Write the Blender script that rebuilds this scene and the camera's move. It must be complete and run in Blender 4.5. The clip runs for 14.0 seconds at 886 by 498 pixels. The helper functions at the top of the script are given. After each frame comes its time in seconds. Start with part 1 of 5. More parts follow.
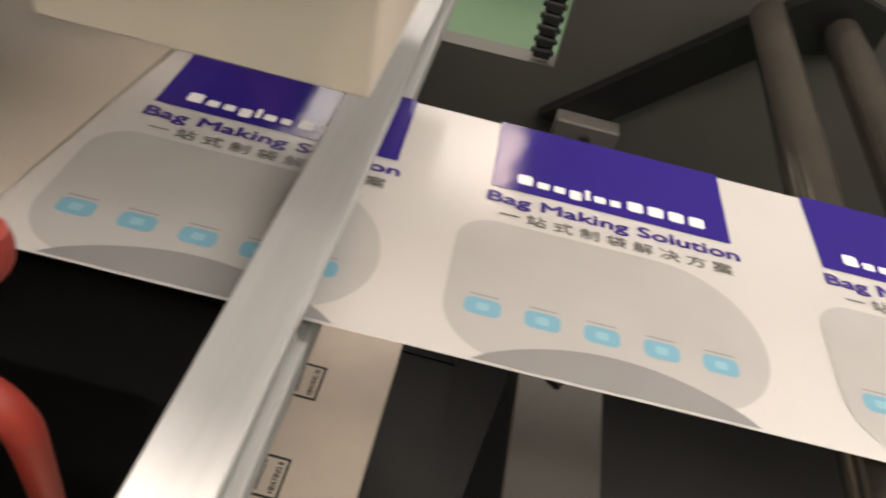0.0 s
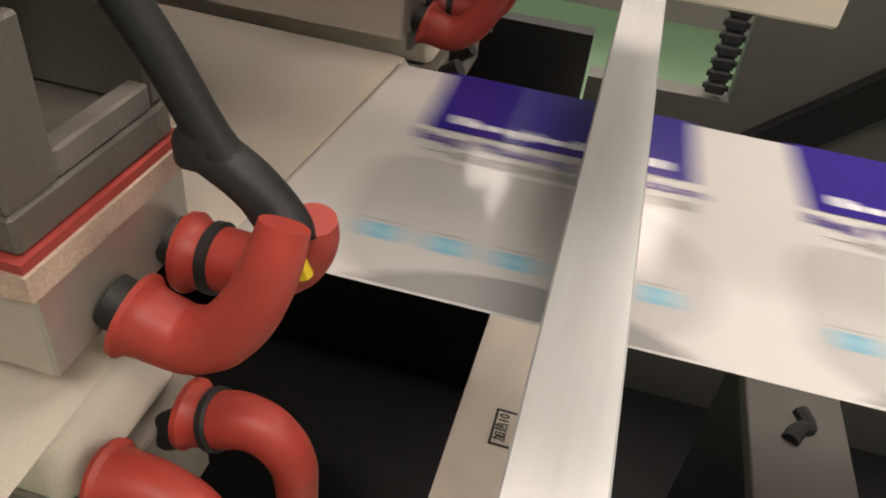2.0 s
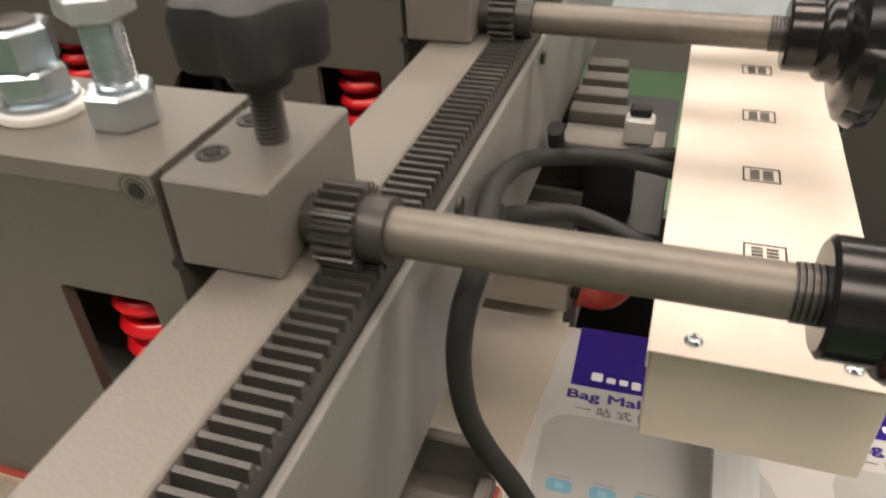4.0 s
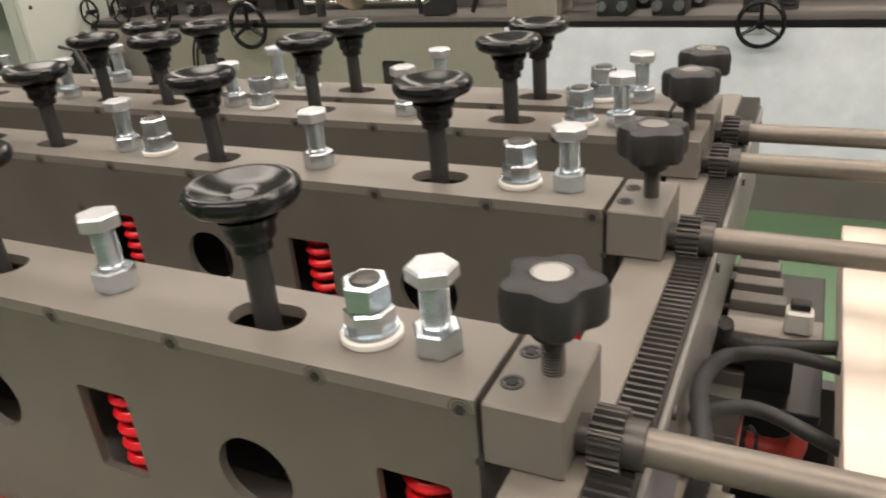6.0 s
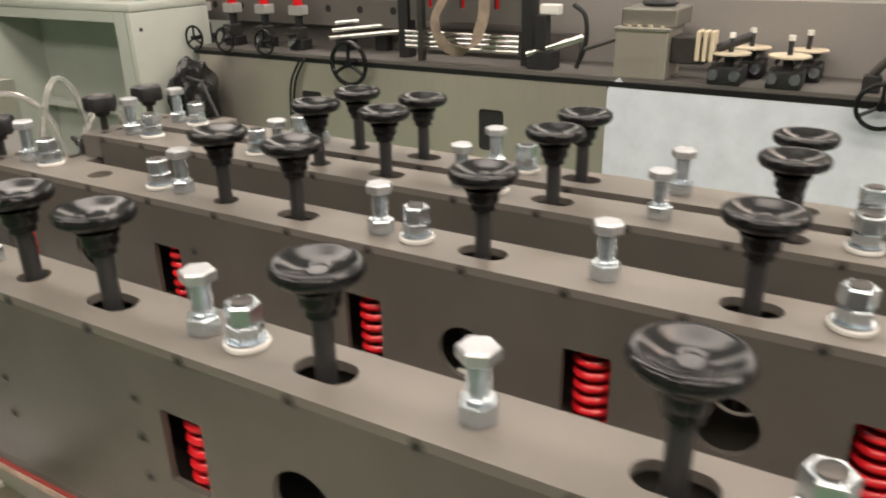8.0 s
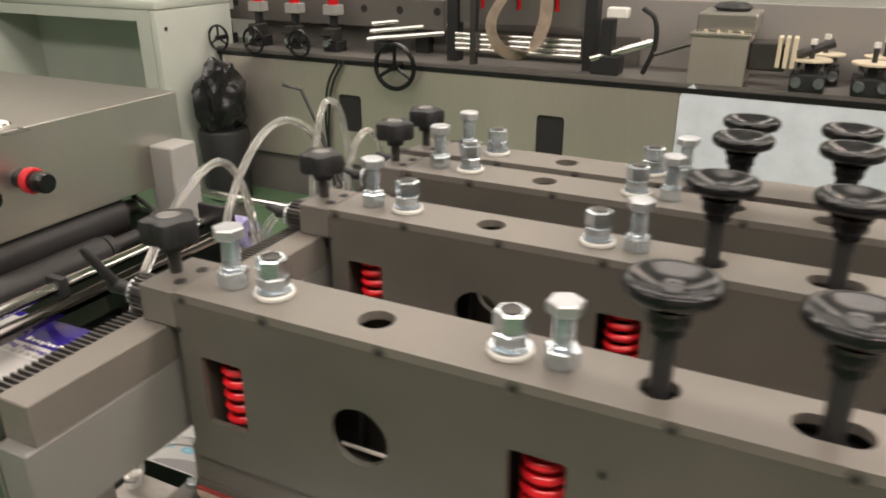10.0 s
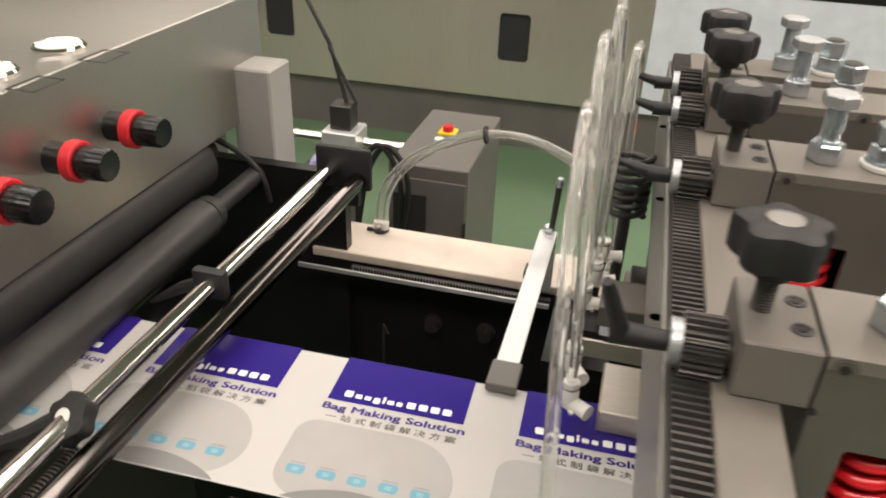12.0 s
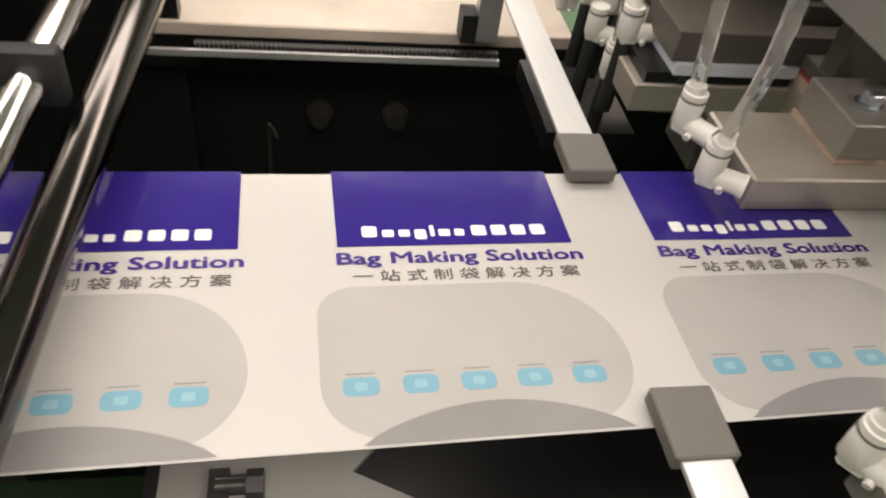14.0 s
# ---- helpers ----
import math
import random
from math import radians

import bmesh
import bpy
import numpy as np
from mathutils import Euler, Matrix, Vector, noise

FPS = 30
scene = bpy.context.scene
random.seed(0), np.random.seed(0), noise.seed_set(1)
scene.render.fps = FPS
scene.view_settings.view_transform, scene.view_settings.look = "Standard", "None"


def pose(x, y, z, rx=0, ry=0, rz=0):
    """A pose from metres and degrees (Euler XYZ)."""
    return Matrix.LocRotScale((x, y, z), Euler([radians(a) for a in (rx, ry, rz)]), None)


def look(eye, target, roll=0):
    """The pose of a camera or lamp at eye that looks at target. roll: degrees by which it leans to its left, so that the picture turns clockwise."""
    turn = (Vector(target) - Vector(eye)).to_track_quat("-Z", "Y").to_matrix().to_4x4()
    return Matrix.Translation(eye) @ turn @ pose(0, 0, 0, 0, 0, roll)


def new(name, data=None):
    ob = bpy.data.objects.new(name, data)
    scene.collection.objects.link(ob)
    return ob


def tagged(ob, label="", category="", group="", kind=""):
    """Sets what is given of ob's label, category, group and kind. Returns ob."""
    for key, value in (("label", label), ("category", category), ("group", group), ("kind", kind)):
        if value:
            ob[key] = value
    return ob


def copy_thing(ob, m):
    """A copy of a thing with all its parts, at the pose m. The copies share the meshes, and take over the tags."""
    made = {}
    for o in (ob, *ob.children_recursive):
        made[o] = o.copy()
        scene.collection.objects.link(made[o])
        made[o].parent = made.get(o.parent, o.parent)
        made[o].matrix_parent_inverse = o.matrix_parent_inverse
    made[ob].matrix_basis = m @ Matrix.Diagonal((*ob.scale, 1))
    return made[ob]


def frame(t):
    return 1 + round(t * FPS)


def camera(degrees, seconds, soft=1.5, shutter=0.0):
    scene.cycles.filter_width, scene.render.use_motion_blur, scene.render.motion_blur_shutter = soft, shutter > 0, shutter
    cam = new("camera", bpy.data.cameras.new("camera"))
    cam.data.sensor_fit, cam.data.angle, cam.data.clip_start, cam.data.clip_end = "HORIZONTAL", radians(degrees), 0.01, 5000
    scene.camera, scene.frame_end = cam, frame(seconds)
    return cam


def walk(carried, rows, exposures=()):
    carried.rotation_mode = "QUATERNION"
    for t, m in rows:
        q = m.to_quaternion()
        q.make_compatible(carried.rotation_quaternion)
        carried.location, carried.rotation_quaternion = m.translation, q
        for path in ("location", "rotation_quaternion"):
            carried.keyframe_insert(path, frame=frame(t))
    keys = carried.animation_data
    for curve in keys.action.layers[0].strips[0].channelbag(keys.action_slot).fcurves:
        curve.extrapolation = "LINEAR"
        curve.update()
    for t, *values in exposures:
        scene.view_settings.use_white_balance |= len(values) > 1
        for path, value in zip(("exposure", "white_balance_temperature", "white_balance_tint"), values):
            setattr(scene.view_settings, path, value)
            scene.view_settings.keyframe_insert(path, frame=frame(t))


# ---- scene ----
cam = camera(61.0, 14.0, 1.9, 0.5)
PATH = [
    (0, (0.2975, -0.1001, 1.1528), (0.2894, 0.2737, 0.8208), 13.80),
    (0.5, (0.2617, -0.1134, 1.1403), (0.2197, 0.2684, 0.8202), 11.52),
    (1, (0.2335, -0.1183, 1.1245), (0.1709, 0.2694, 0.8149), 9.64),
    (1.5, (0.2228, -0.1079, 1.1079), (0.1493, 0.2812, 0.8025), 7.98),
    (2, (0.2194, -0.0988, 1.0967), (0.1435, 0.2889, 0.7901), 7.14),
    (2.5, (0.2152, -0.0978, 1.1073), (0.1336, 0.2876, 0.7995), 5.87),
    (2.6, (0.2135, -0.1000, 1.1220), (0.1289, 0.2844, 0.8136), 4.82),
    (3, (0.1997, -0.1248, 1.1785), (0.1047, 0.2581, 0.8714), 2.81),
    (3.3, (0.1906, -0.1433, 1.2424), (0.0776, 0.2342, 0.9346), -0.00),
    (3.5, (0.181, -0.162, 1.263), (-0.294, 1.391, 0.095), -0.5),
    (4, (0.165, -0.18, 1.323), (-0.374, 1.364, 0.172), -2.5),
    (4.2, (0.166, -0.188, 1.331), (-0.403, 1.373, 0.218), -3.1),
    (6.3, (0.106, -0.279, 1.424), (-0.752, 1.328, 0.597), -4.6),
    (6.5, (0.092, -0.293, 1.426), (-0.78, 1.317, 0.621), -4.2),
    (7, (0.048, -0.318, 1.447), (-0.843, 1.298, 0.676), -2.6),
    (7.5, (0.001, -0.321, 1.457), (-0.908, 1.29, 0.697), -1.0),
    (8, (-0.089, -0.314, 1.479), (-1.026, 1.277, 0.712), -1.0),
    (8.5, (-0.221, -0.343, 1.491), (-1.183, 1.239, 0.734), -0.7),
    (9, (-0.35, -0.417, 1.504), (-1.285, 1.19, 0.766), -0.9),
    (9.2, (-0.405, -0.437, 1.514), (-1.314, 1.181, 0.769), -0.5),
    (11.3, (-1.094, -0.384, 1.435), (-1.237, 0.0393, 1.206), 1.3),
    (11.5, (-1.145, -0.378, 1.439), (-1.653, 1.305, 0.485), 2.2),
    (12, (-1.254, -0.343, 1.43), (-1.674, 1.337, 0.429), 2.1),
    (12.5, (-1.352, -0.3115, 1.392), (-1.55, 1.4, 0.3765), 2.25),
    (13, (-1.456, -0.287, 1.344), (-1.37, 1.406, 0.282), 2.5),
    (13.3, (-1.4824, -0.2539, 1.3085), (-1.4346, 0.1500, 1.0178), 4.03),
    (13.5, (-1.4936, -0.2097, 1.2730), (-1.4342, 0.1778, 0.9627), 5.30),
    (14, (-1.5078, -0.1226, 1.2217), (-1.4230, 0.2299, 0.8775), 8.99),
]
EXPOSURES = [(0.0, -0.08), (0.5, 0.05), (2.0, 0.15), (3.0, 0.02), (4.2, 0.02), (7.0, 0.12), (9.0, 0.06), (11.5, 0.02), (13.0, 0.02), (14.0, 0.03)]
walk(cam, [(t, look(eye, target, roll)) for t, eye, target, roll in PATH], EXPOSURES)

# ---- world and lights ----
world = bpy.data.worlds.new("hall_air")
world.use_nodes = True
scene.world = world
world.node_tree.nodes["Background"].inputs[0].default_value = (0.9, 0.93, 1.0, 1)
world.node_tree.nodes["Background"].inputs[1].default_value = 0.12
scene.view_settings.exposure = 0.0


# ---- materials ----
def mat(name, base, rough=0.5, metal=0.0, grain=0.06, scale=60.0, bump=0.0, spots=0.0, spot_scale=9.0, stretch=(1, 1, 1), coat=0.0, alpha=1.0, trans=0.0, ior=1.45):
    m = bpy.data.materials.new(name)
    m.use_nodes = True
    nt = m.node_tree
    bsdf = nt.nodes["Principled BSDF"]
    bsdf.inputs["Metallic"].default_value = metal
    bsdf.inputs["IOR"].default_value = ior
    bsdf.inputs["Coat Weight"].default_value = coat
    bsdf.inputs["Coat Roughness"].default_value = 0.1
    bsdf.inputs["Alpha"].default_value = alpha
    bsdf.inputs["Transmission Weight"].default_value = trans
    tex = nt.nodes.new("ShaderNodeTexCoord")
    mp = nt.nodes.new("ShaderNodeMapping")
    mp.inputs["Scale"].default_value = stretch
    nt.links.new(tex.outputs["Object"], mp.inputs[0])
    fine = nt.nodes.new("ShaderNodeTexNoise")
    fine.inputs["Scale"].default_value = scale
    fine.inputs["Detail"].default_value = 5
    nt.links.new(mp.outputs[0], fine.inputs["Vector"])
    wide = nt.nodes.new("ShaderNodeTexNoise")
    wide.inputs["Scale"].default_value = spot_scale
    wide.inputs["Detail"].default_value = 3
    nt.links.new(mp.outputs[0], wide.inputs["Vector"])
    ramp = nt.nodes.new("ShaderNodeMapRange")
    ramp.inputs[3].default_value, ramp.inputs[4].default_value = 1 - grain, 1 + grain
    nt.links.new(fine.outputs[0], ramp.inputs[0])
    ramp2 = nt.nodes.new("ShaderNodeMapRange")
    ramp2.inputs[1].default_value, ramp2.inputs[2].default_value = 0.3, 0.7
    ramp2.inputs[3].default_value, ramp2.inputs[4].default_value = 1 - spots, 1 + spots * 0.4
    nt.links.new(wide.outputs[0], ramp2.inputs[0])
    mul = nt.nodes.new("ShaderNodeMath")
    mul.operation = "MULTIPLY"
    nt.links.new(ramp.outputs[0], mul.inputs[0])
    nt.links.new(ramp2.outputs[0], mul.inputs[1])
    col = nt.nodes.new("ShaderNodeVectorMath")
    col.operation = "SCALE"
    col.inputs[0].default_value = base
    nt.links.new(mul.outputs[0], col.inputs["Scale"])
    nt.links.new(col.outputs[0], bsdf.inputs["Base Color"])
    rr = nt.nodes.new("ShaderNodeMapRange")
    rr.inputs[3].default_value, rr.inputs[4].default_value = max(0.02, rough * 0.8), min(1, rough * 1.25)
    nt.links.new(wide.outputs[0], rr.inputs[0])
    nt.links.new(rr.outputs[0], bsdf.inputs["Roughness"])
    if bump:
        b = nt.nodes.new("ShaderNodeBump")
        b.inputs["Strength"].default_value = bump
        b.inputs["Distance"].default_value = 0.001
        nt.links.new(fine.outputs[0], b.inputs["Height"])
        nt.links.new(b.outputs[0], bsdf.inputs["Normal"])
    return m


def glow(name, colour, strength):
    m = bpy.data.materials.new(name)
    m.use_nodes = True
    b = m.node_tree.nodes["Principled BSDF"]
    b.inputs["Base Color"].default_value = (*colour, 1)
    b.inputs["Emission Color"].default_value = (*colour, 1)
    b.inputs["Emission Strength"].default_value = strength
    return m


# Beam paint in two tones: shaded faces darker, lit tops lighter, in the colour.
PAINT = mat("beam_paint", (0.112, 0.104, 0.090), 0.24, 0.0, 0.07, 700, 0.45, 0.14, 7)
PAINT_LIT_TOP = mat("beam_paint_lit_top", (0.172, 0.157, 0.138), 0.34, 0.0, 0.06, 700, 0.2, 0.1, 8)
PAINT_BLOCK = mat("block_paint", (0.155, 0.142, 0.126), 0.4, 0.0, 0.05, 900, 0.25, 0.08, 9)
# Near-black that holds the shade of holes and hollow insides.
DARK_IN = mat("inside_shade", (0.02, 0.02, 0.02), 0.7)
BAKELITE = mat("black_bakelite", (0.008, 0.008, 0.009), 0.21, 0, 0.1, 120, 0, 0.0, 5)
MATT_BLACK = mat("matt_black_plastic", (0.018, 0.018, 0.019), 0.5, 0, 0.1, 500, 0.2)
STEEL_DARK = mat("dark_steel", (0.09, 0.085, 0.08), 0.4, 0.7, 0.12, 400, 0.2, 0.15, 30)
STUD = mat("blued_stud", (0.045, 0.044, 0.045), 0.42, 0.4, 0.1, 300)
ZINC = mat("zinc_plate", (0.61, 0.67, 0.71), 0.24, 0.92, 0.08, 300, 0.1, 0.08, 60)
ZINC_TOP = mat("brushed_zinc", (0.56, 0.58, 0.60), 0.42, 0.85, 0.12, 500, 0.15, 0.1, 70)
CHROME = mat("chrome_rod", (0.78, 0.76, 0.74), 0.1, 1.0, 0.03, 200)
RED_SPRING = mat("red_spring", (0.72, 0.012, 0.02), 0.25, 0, 0.05, 200, 0, 0.1, 30, coat=0.4)
RED_HOSE = mat("red_silicone_hose", (0.38, 0.048, 0.034), 0.4, 0, 0.06, 200, 0.1, 0.15, 25)
RED_PAD = mat("red_silicone_pad", (0.34, 0.05, 0.04), 0.6, 0, 0.15, 300, 0.2, 0.25, 40)
PINK_BOARD = mat("mica_board", (0.5, 0.38, 0.3), 0.8, 0, 0.35, 900, 0.5, 0.3, 60)
BAR_STEEL = mat("ground_steel_bar", (0.31, 0.29, 0.265), 0.42, 0.4, 0.15, 250, 0.15, 0.25, 14, (0.3, 1, 1))
ALU = mat("brushed_aluminium", (0.68, 0.695, 0.70), 0.36, 0.58, 0.12, 220, 0.15, 0.12, 18, (1, 0.05, 1))
SATIN = mat("satin_steel", (0.5, 0.465, 0.41), 0.34, 0.55, 0.1, 220, 0.15, 0.15, 12, (0.2, 1, 1))
STAINLESS = mat("brushed_stainless", (0.52, 0.5, 0.455), 0.38, 1.0, 0.08, 260, 0.12, 0.06, 4, (0.03, 1, 1))
STAINLESS_V = mat("brushed_stainless_panel", (0.64, 0.59, 0.525), 0.33, 0.72, 0.1, 200, 0.12, 0.05, 3, (1, 1, 0.03))
WHITE_FILM_PANEL = mat("protective_film", (0.68, 0.735, 0.81), 0.4, 0, 0.05, 30, 0.5, 0.1, 9)
BEIGE = mat("powder_coat_beige", (0.65, 0.575, 0.495), 0.45, 0, 0.03, 1200, 0.2, 0.12, 17)
MINT = mat("mint_grey_paint", (0.5, 0.53, 0.48), 0.5, 0, 0.04, 500, 0.15, 0.08, 3)
BLACK_MACHINE = mat("black_machine", (0.012, 0.012, 0.012), 0.35, 0, 0.2, 90, 0.1, 0.3, 6)
GREY_MACHINE = mat("grey_machine_paint", (0.13, 0.122, 0.112), 0.45, 0, 0.06, 500, 0.2, 0.12, 5)
LIGHT_GREY = mat("light_grey_paint", (0.34, 0.335, 0.32), 0.45, 0, 0.05, 500, 0.15, 0.12, 5)
RAIL_GREY = mat("rail_plate_paint", (0.215, 0.21, 0.197), 0.36, 0, 0.05, 500, 0.2, 0.14, 6)
GREEN_FLOOR = mat("green_epoxy", (0.095, 0.165, 0.092), 0.35, 0, 0.08, 30, 0.05, 0.15, 1.5)
WALL = mat("plaster_wall", (0.66, 0.66, 0.63), 0.8, 0, 0.04, 60, 0.2, 0.06, 1)
GREY_WALL = mat("grey_wall_panel", (0.27, 0.255, 0.24), 0.7, 0, 0.06, 60, 0.1, 0.1, 1)
RUBBER = mat("black_rubber", (0.016, 0.016, 0.016), 0.55, 0, 0.15, 200, 0.1, 0.2, 12)
ROLLER = mat("rubber_roller", (0.034, 0.033, 0.033), 0.34, 0, 0.15, 120, 0.05, 0.3, 8)
WHITE_PLASTIC = mat("white_plastic", (0.75, 0.74, 0.7), 0.35, 0, 0.03, 300)
PTFE = mat("ptfe_cloth", (0.84, 0.77, 0.67), 0.5, 0, 0.04, 1500, 0.4, 0.1, 8)
RED_PLASTIC = mat("red_plastic", (0.6, 0.02, 0.03), 0.35)
YELLOW = mat("yellow_sheath", (0.8, 0.6, 0.03), 0.4)
BLUE = mat("blue_tube", (0.03, 0.12, 0.7), 0.35)
CARD = mat("cardboard", (0.35, 0.22, 0.12), 0.8, 0, 0.1, 90)
CLOTH = mat("canvas_strap", (0.33, 0.26, 0.2), 0.9, 0, 0.2, 400, 0.4, 0.25, 20)
INK_DARK = mat("label_ink", (0.03, 0.03, 0.03), 0.6)
LABEL_W = mat("label_white", (0.72, 0.7, 0.65), 0.5)
PAD_GREY = mat("grey_pad", (0.14, 0.135, 0.125), 0.6, 0, 0.06, 500, 0.2)
SHAFT = mat("turned_shaft", (0.2, 0.18, 0.155), 0.46, 0.55, 0.14, 200, 0.15, 0.2, 14)
# Dark knob cap lightened to grey: its pale reflection is in the base colour.
CAP_SHEEN = mat("cap_sheen", (0.2, 0.195, 0.185), 0.2)
SIDE_GREY = mat("side_frame_paint", (0.10, 0.097, 0.088), 0.4, 0, 0.06, 500, 0.15, 0.12, 5)
CERAMIC = mat("cream_disc", (0.62, 0.54, 0.4), 0.5)
FILM_WHITE = mat("white_film", (0.51, 0.505, 0.49), 0.14, 0, 0.03, 16, 0.5, 0.04, 5)
INK_PURPLE = mat("violet_ink", (0.03, 0.018, 0.19), 0.12, 0, 0.05, 16, 0.6)
INK_TEXT = mat("navy_ink", (0.04, 0.02, 0.19), 0.3)
INK_GREY = mat("dark_grey_ink", (0.12, 0.115, 0.11), 0.3)
INK_WINDOW = mat("grey_window", (0.40, 0.397, 0.385), 0.12, 0, 0.05, 16, 0.6, 0.06, 8)
INK_GUSSET = mat("grey_gusset", (0.24, 0.24, 0.24), 0.18, 0, 0.06, 16, 0.6, 0.1, 8)
INK_CYAN = mat("cyan_ink", (0.17, 0.35, 0.45), 0.25)
INK_WHITE = mat("white_ink", (0.8, 0.8, 0.8), 0.3)
TUBE = mat("clear_tube", (0.9, 0.9, 0.88), 0.07, 0, 0.02, 40, trans=0.86, ior=1.25)
LAMP_POWER = 54
LAMP_TINT = (1.0, 0.885, 0.80)
LAMP = glow("lamp_face", LAMP_TINT, 1.5)
LED = glow("led_strip", (1.0, 0.93, 0.75), 14.0)


# ---- mesh helpers ----
def box(bm, x0, x1, y0, y1, z0, z1, bevel=0.0, seg=1, m=None):
    r = bmesh.ops.create_cube(bm, size=1, matrix=Matrix.Translation(((x0 + x1) / 2, (y0 + y1) / 2, (z0 + z1) / 2)) @ Matrix.Diagonal((abs(x1 - x0), abs(y1 - y0), abs(z1 - z0), 1)))
    vs = r["verts"]
    if bevel:
        es = list({e for v in vs for e in v.link_edges})
        r = bmesh.ops.bevel(bm, geom=es, offset=bevel, segments=seg, affect="EDGES", profile=0.5)
        vs = list({v for f in r["faces"] for v in f.verts} | {v for v in vs if v.is_valid})
    if m is not None:
        bmesh.ops.transform(bm, matrix=m, verts=vs)
    return vs


def cyl(bm, p0, p1, r, r2=None, seg=24, cap=True):
    p0, p1 = Vector(p0), Vector(p1)
    d = p1 - p0
    q = d.to_track_quat("Z", "Y").to_matrix().to_4x4()
    r = bmesh.ops.create_cone(bm, cap_ends=cap, segments=seg, radius1=r, radius2=r if r2 is None else r2, depth=d.length, matrix=Matrix.Translation((p0 + p1) / 2) @ q)
    return r["verts"]


def lathe(bm, profile, m=None, seg=32, wave=None):
    """Profile rows (radius, height) turned about z; wave(angle, radius) scales the radius."""
    rings = []
    for r, h in profile:
        ring = []
        for i in range(seg):
            a = 2 * math.pi * i / seg
            k = wave(a, r) if wave else 1.0
            ring.append(bm.verts.new((r * k * math.cos(a), r * k * math.sin(a), h)))
        rings.append(ring)
    for a, b in zip(rings, rings[1:]):
        for i in range(seg):
            bm.faces.new((a[i], a[(i + 1) % seg], b[(i + 1) % seg], b[i]))
    bm.faces.new(list(reversed(rings[0])))
    bm.faces.new(rings[-1])
    vs = [v for r in rings for v in r]
    if m is not None:
        bmesh.ops.transform(bm, matrix=m, verts=vs)
    return vs


def sweep(bm, pts, r, seg=10, closed=False):
    """A tube of radius r, or of radii r[i], along the points."""
    pts = [Vector(p) for p in pts]
    n = len(pts)
    rings, up = [], None
    for i, p in enumerate(pts):
        d = (pts[min(i + 1, n - 1)] - pts[max(i - 1, 0)]).normalized()
        if up is None:
            up = d.orthogonal().normalized()
        up = (up - d * up.dot(d)).normalized()
        side = d.cross(up)
        rad = r[i] if isinstance(r, (list, tuple)) else r
        rings.append([bm.verts.new(p + rad * (math.cos(2 * math.pi * k / seg) * up + math.sin(2 * math.pi * k / seg) * side)) for k in range(seg)])
    for a, b in zip(rings, rings[1:]):
        for k in range(seg):
            bm.faces.new((a[k], a[(k + 1) % seg], b[(k + 1) % seg], b[k]))
    bm.faces.new(list(reversed(rings[0])))
    bm.faces.new(rings[-1])


def curve_pts(ctrl, n=24):
    """A smooth line through the control points."""
    c = [Vector(p) for p in ctrl]
    c = [2 * c[0] - c[1]] + c + [2 * c[-1] - c[-2]]
    out = []
    per = max(2, n // (len(c) - 3))
    for i in range(1, len(c) - 2):
        for k in range(per):
            t = k / per
            a, b, d, e = c[i - 1], c[i], c[i + 1], c[i + 2]
            out.append(0.5 * (2 * b + (d - a) * t + (2 * a - 5 * b + 4 * d - e) * t * t + (3 * b - a - 3 * d + e) * t ** 3))
    out.append(c[-2])
    return out


def hexagon(bm, c, af, z0, z1, chamfer=True, turn=0.0):
    """A hexagonal prism round the z axis through c, with chamfered corners."""
    R = af / math.sqrt(3)
    rows = [(0.9, z0), (1.0, z0 + 0.06 * af), (1.0, z1 - 0.06 * af), (0.9, z1)] if chamfer else [(1, z0), (1, z1)]
    rings = [[bm.verts.new((c[0] + R * k * math.cos(turn + math.pi * i / 3), c[1] + R * k * math.sin(turn + math.pi * i / 3), z)) for i in range(6)] for k, z in rows]
    for a, b in zip(rings, rings[1:]):
        for i in range(6):
            bm.faces.new((a[i], a[(i + 1) % 6], b[(i + 1) % 6], b[i]))
    bm.faces.new(list(reversed(rings[0])))
    bm.faces.new(rings[-1])


def plate(bm, outer, holes, depth, m):
    """A flat plate in its own xy plane with holes through it, depth thick along +z, moved by m."""
    own = bmesh.new()
    edges = []
    for loop in [outer] + holes:
        vs = [own.verts.new((x, y, 0)) for x, y in loop]
        edges += [own.edges.new((vs[i], vs[(i + 1) % len(vs)])) for i in range(len(vs))]
    bmesh.ops.triangle_fill(own, use_beauty=True, edges=edges)
    r = bmesh.ops.extrude_face_region(own, geom=own.faces[:])
    bmesh.ops.translate(own, verts=[v for v in r["geom"] if isinstance(v, bmesh.types.BMVert)], vec=(0, 0, depth))
    bmesh.ops.recalc_face_normals(own, faces=own.faces[:])
    bmesh.ops.transform(own, matrix=m, verts=own.verts[:])
    tmp = bpy.data.meshes.new("tmp")
    own.to_mesh(tmp)
    own.free()
    bm.from_mesh(tmp)
    bpy.data.meshes.remove(tmp)


def rect(x0, x1, y0, y1, r=0.0, n=4):
    if not r:
        return [(x0, y0), (x1, y0), (x1, y1), (x0, y1)]
    out = []
    for cx, cy, a0 in ((x1 - r, y0 + r, -90), (x1 - r, y1 - r, 0), (x0 + r, y1 - r, 90), (x0 + r, y0 + r, 180)):
        out += [(cx + r * math.cos(radians(a0 + 90 * i / n)), cy + r * math.sin(radians(a0 + 90 * i / n))) for i in range(n + 1)]
    return out


def circle(cx, cy, r, n=28):
    return [(cx + r * math.cos(2 * math.pi * i / n), cy + r * math.sin(2 * math.pi * i / n)) for i in range(n)]


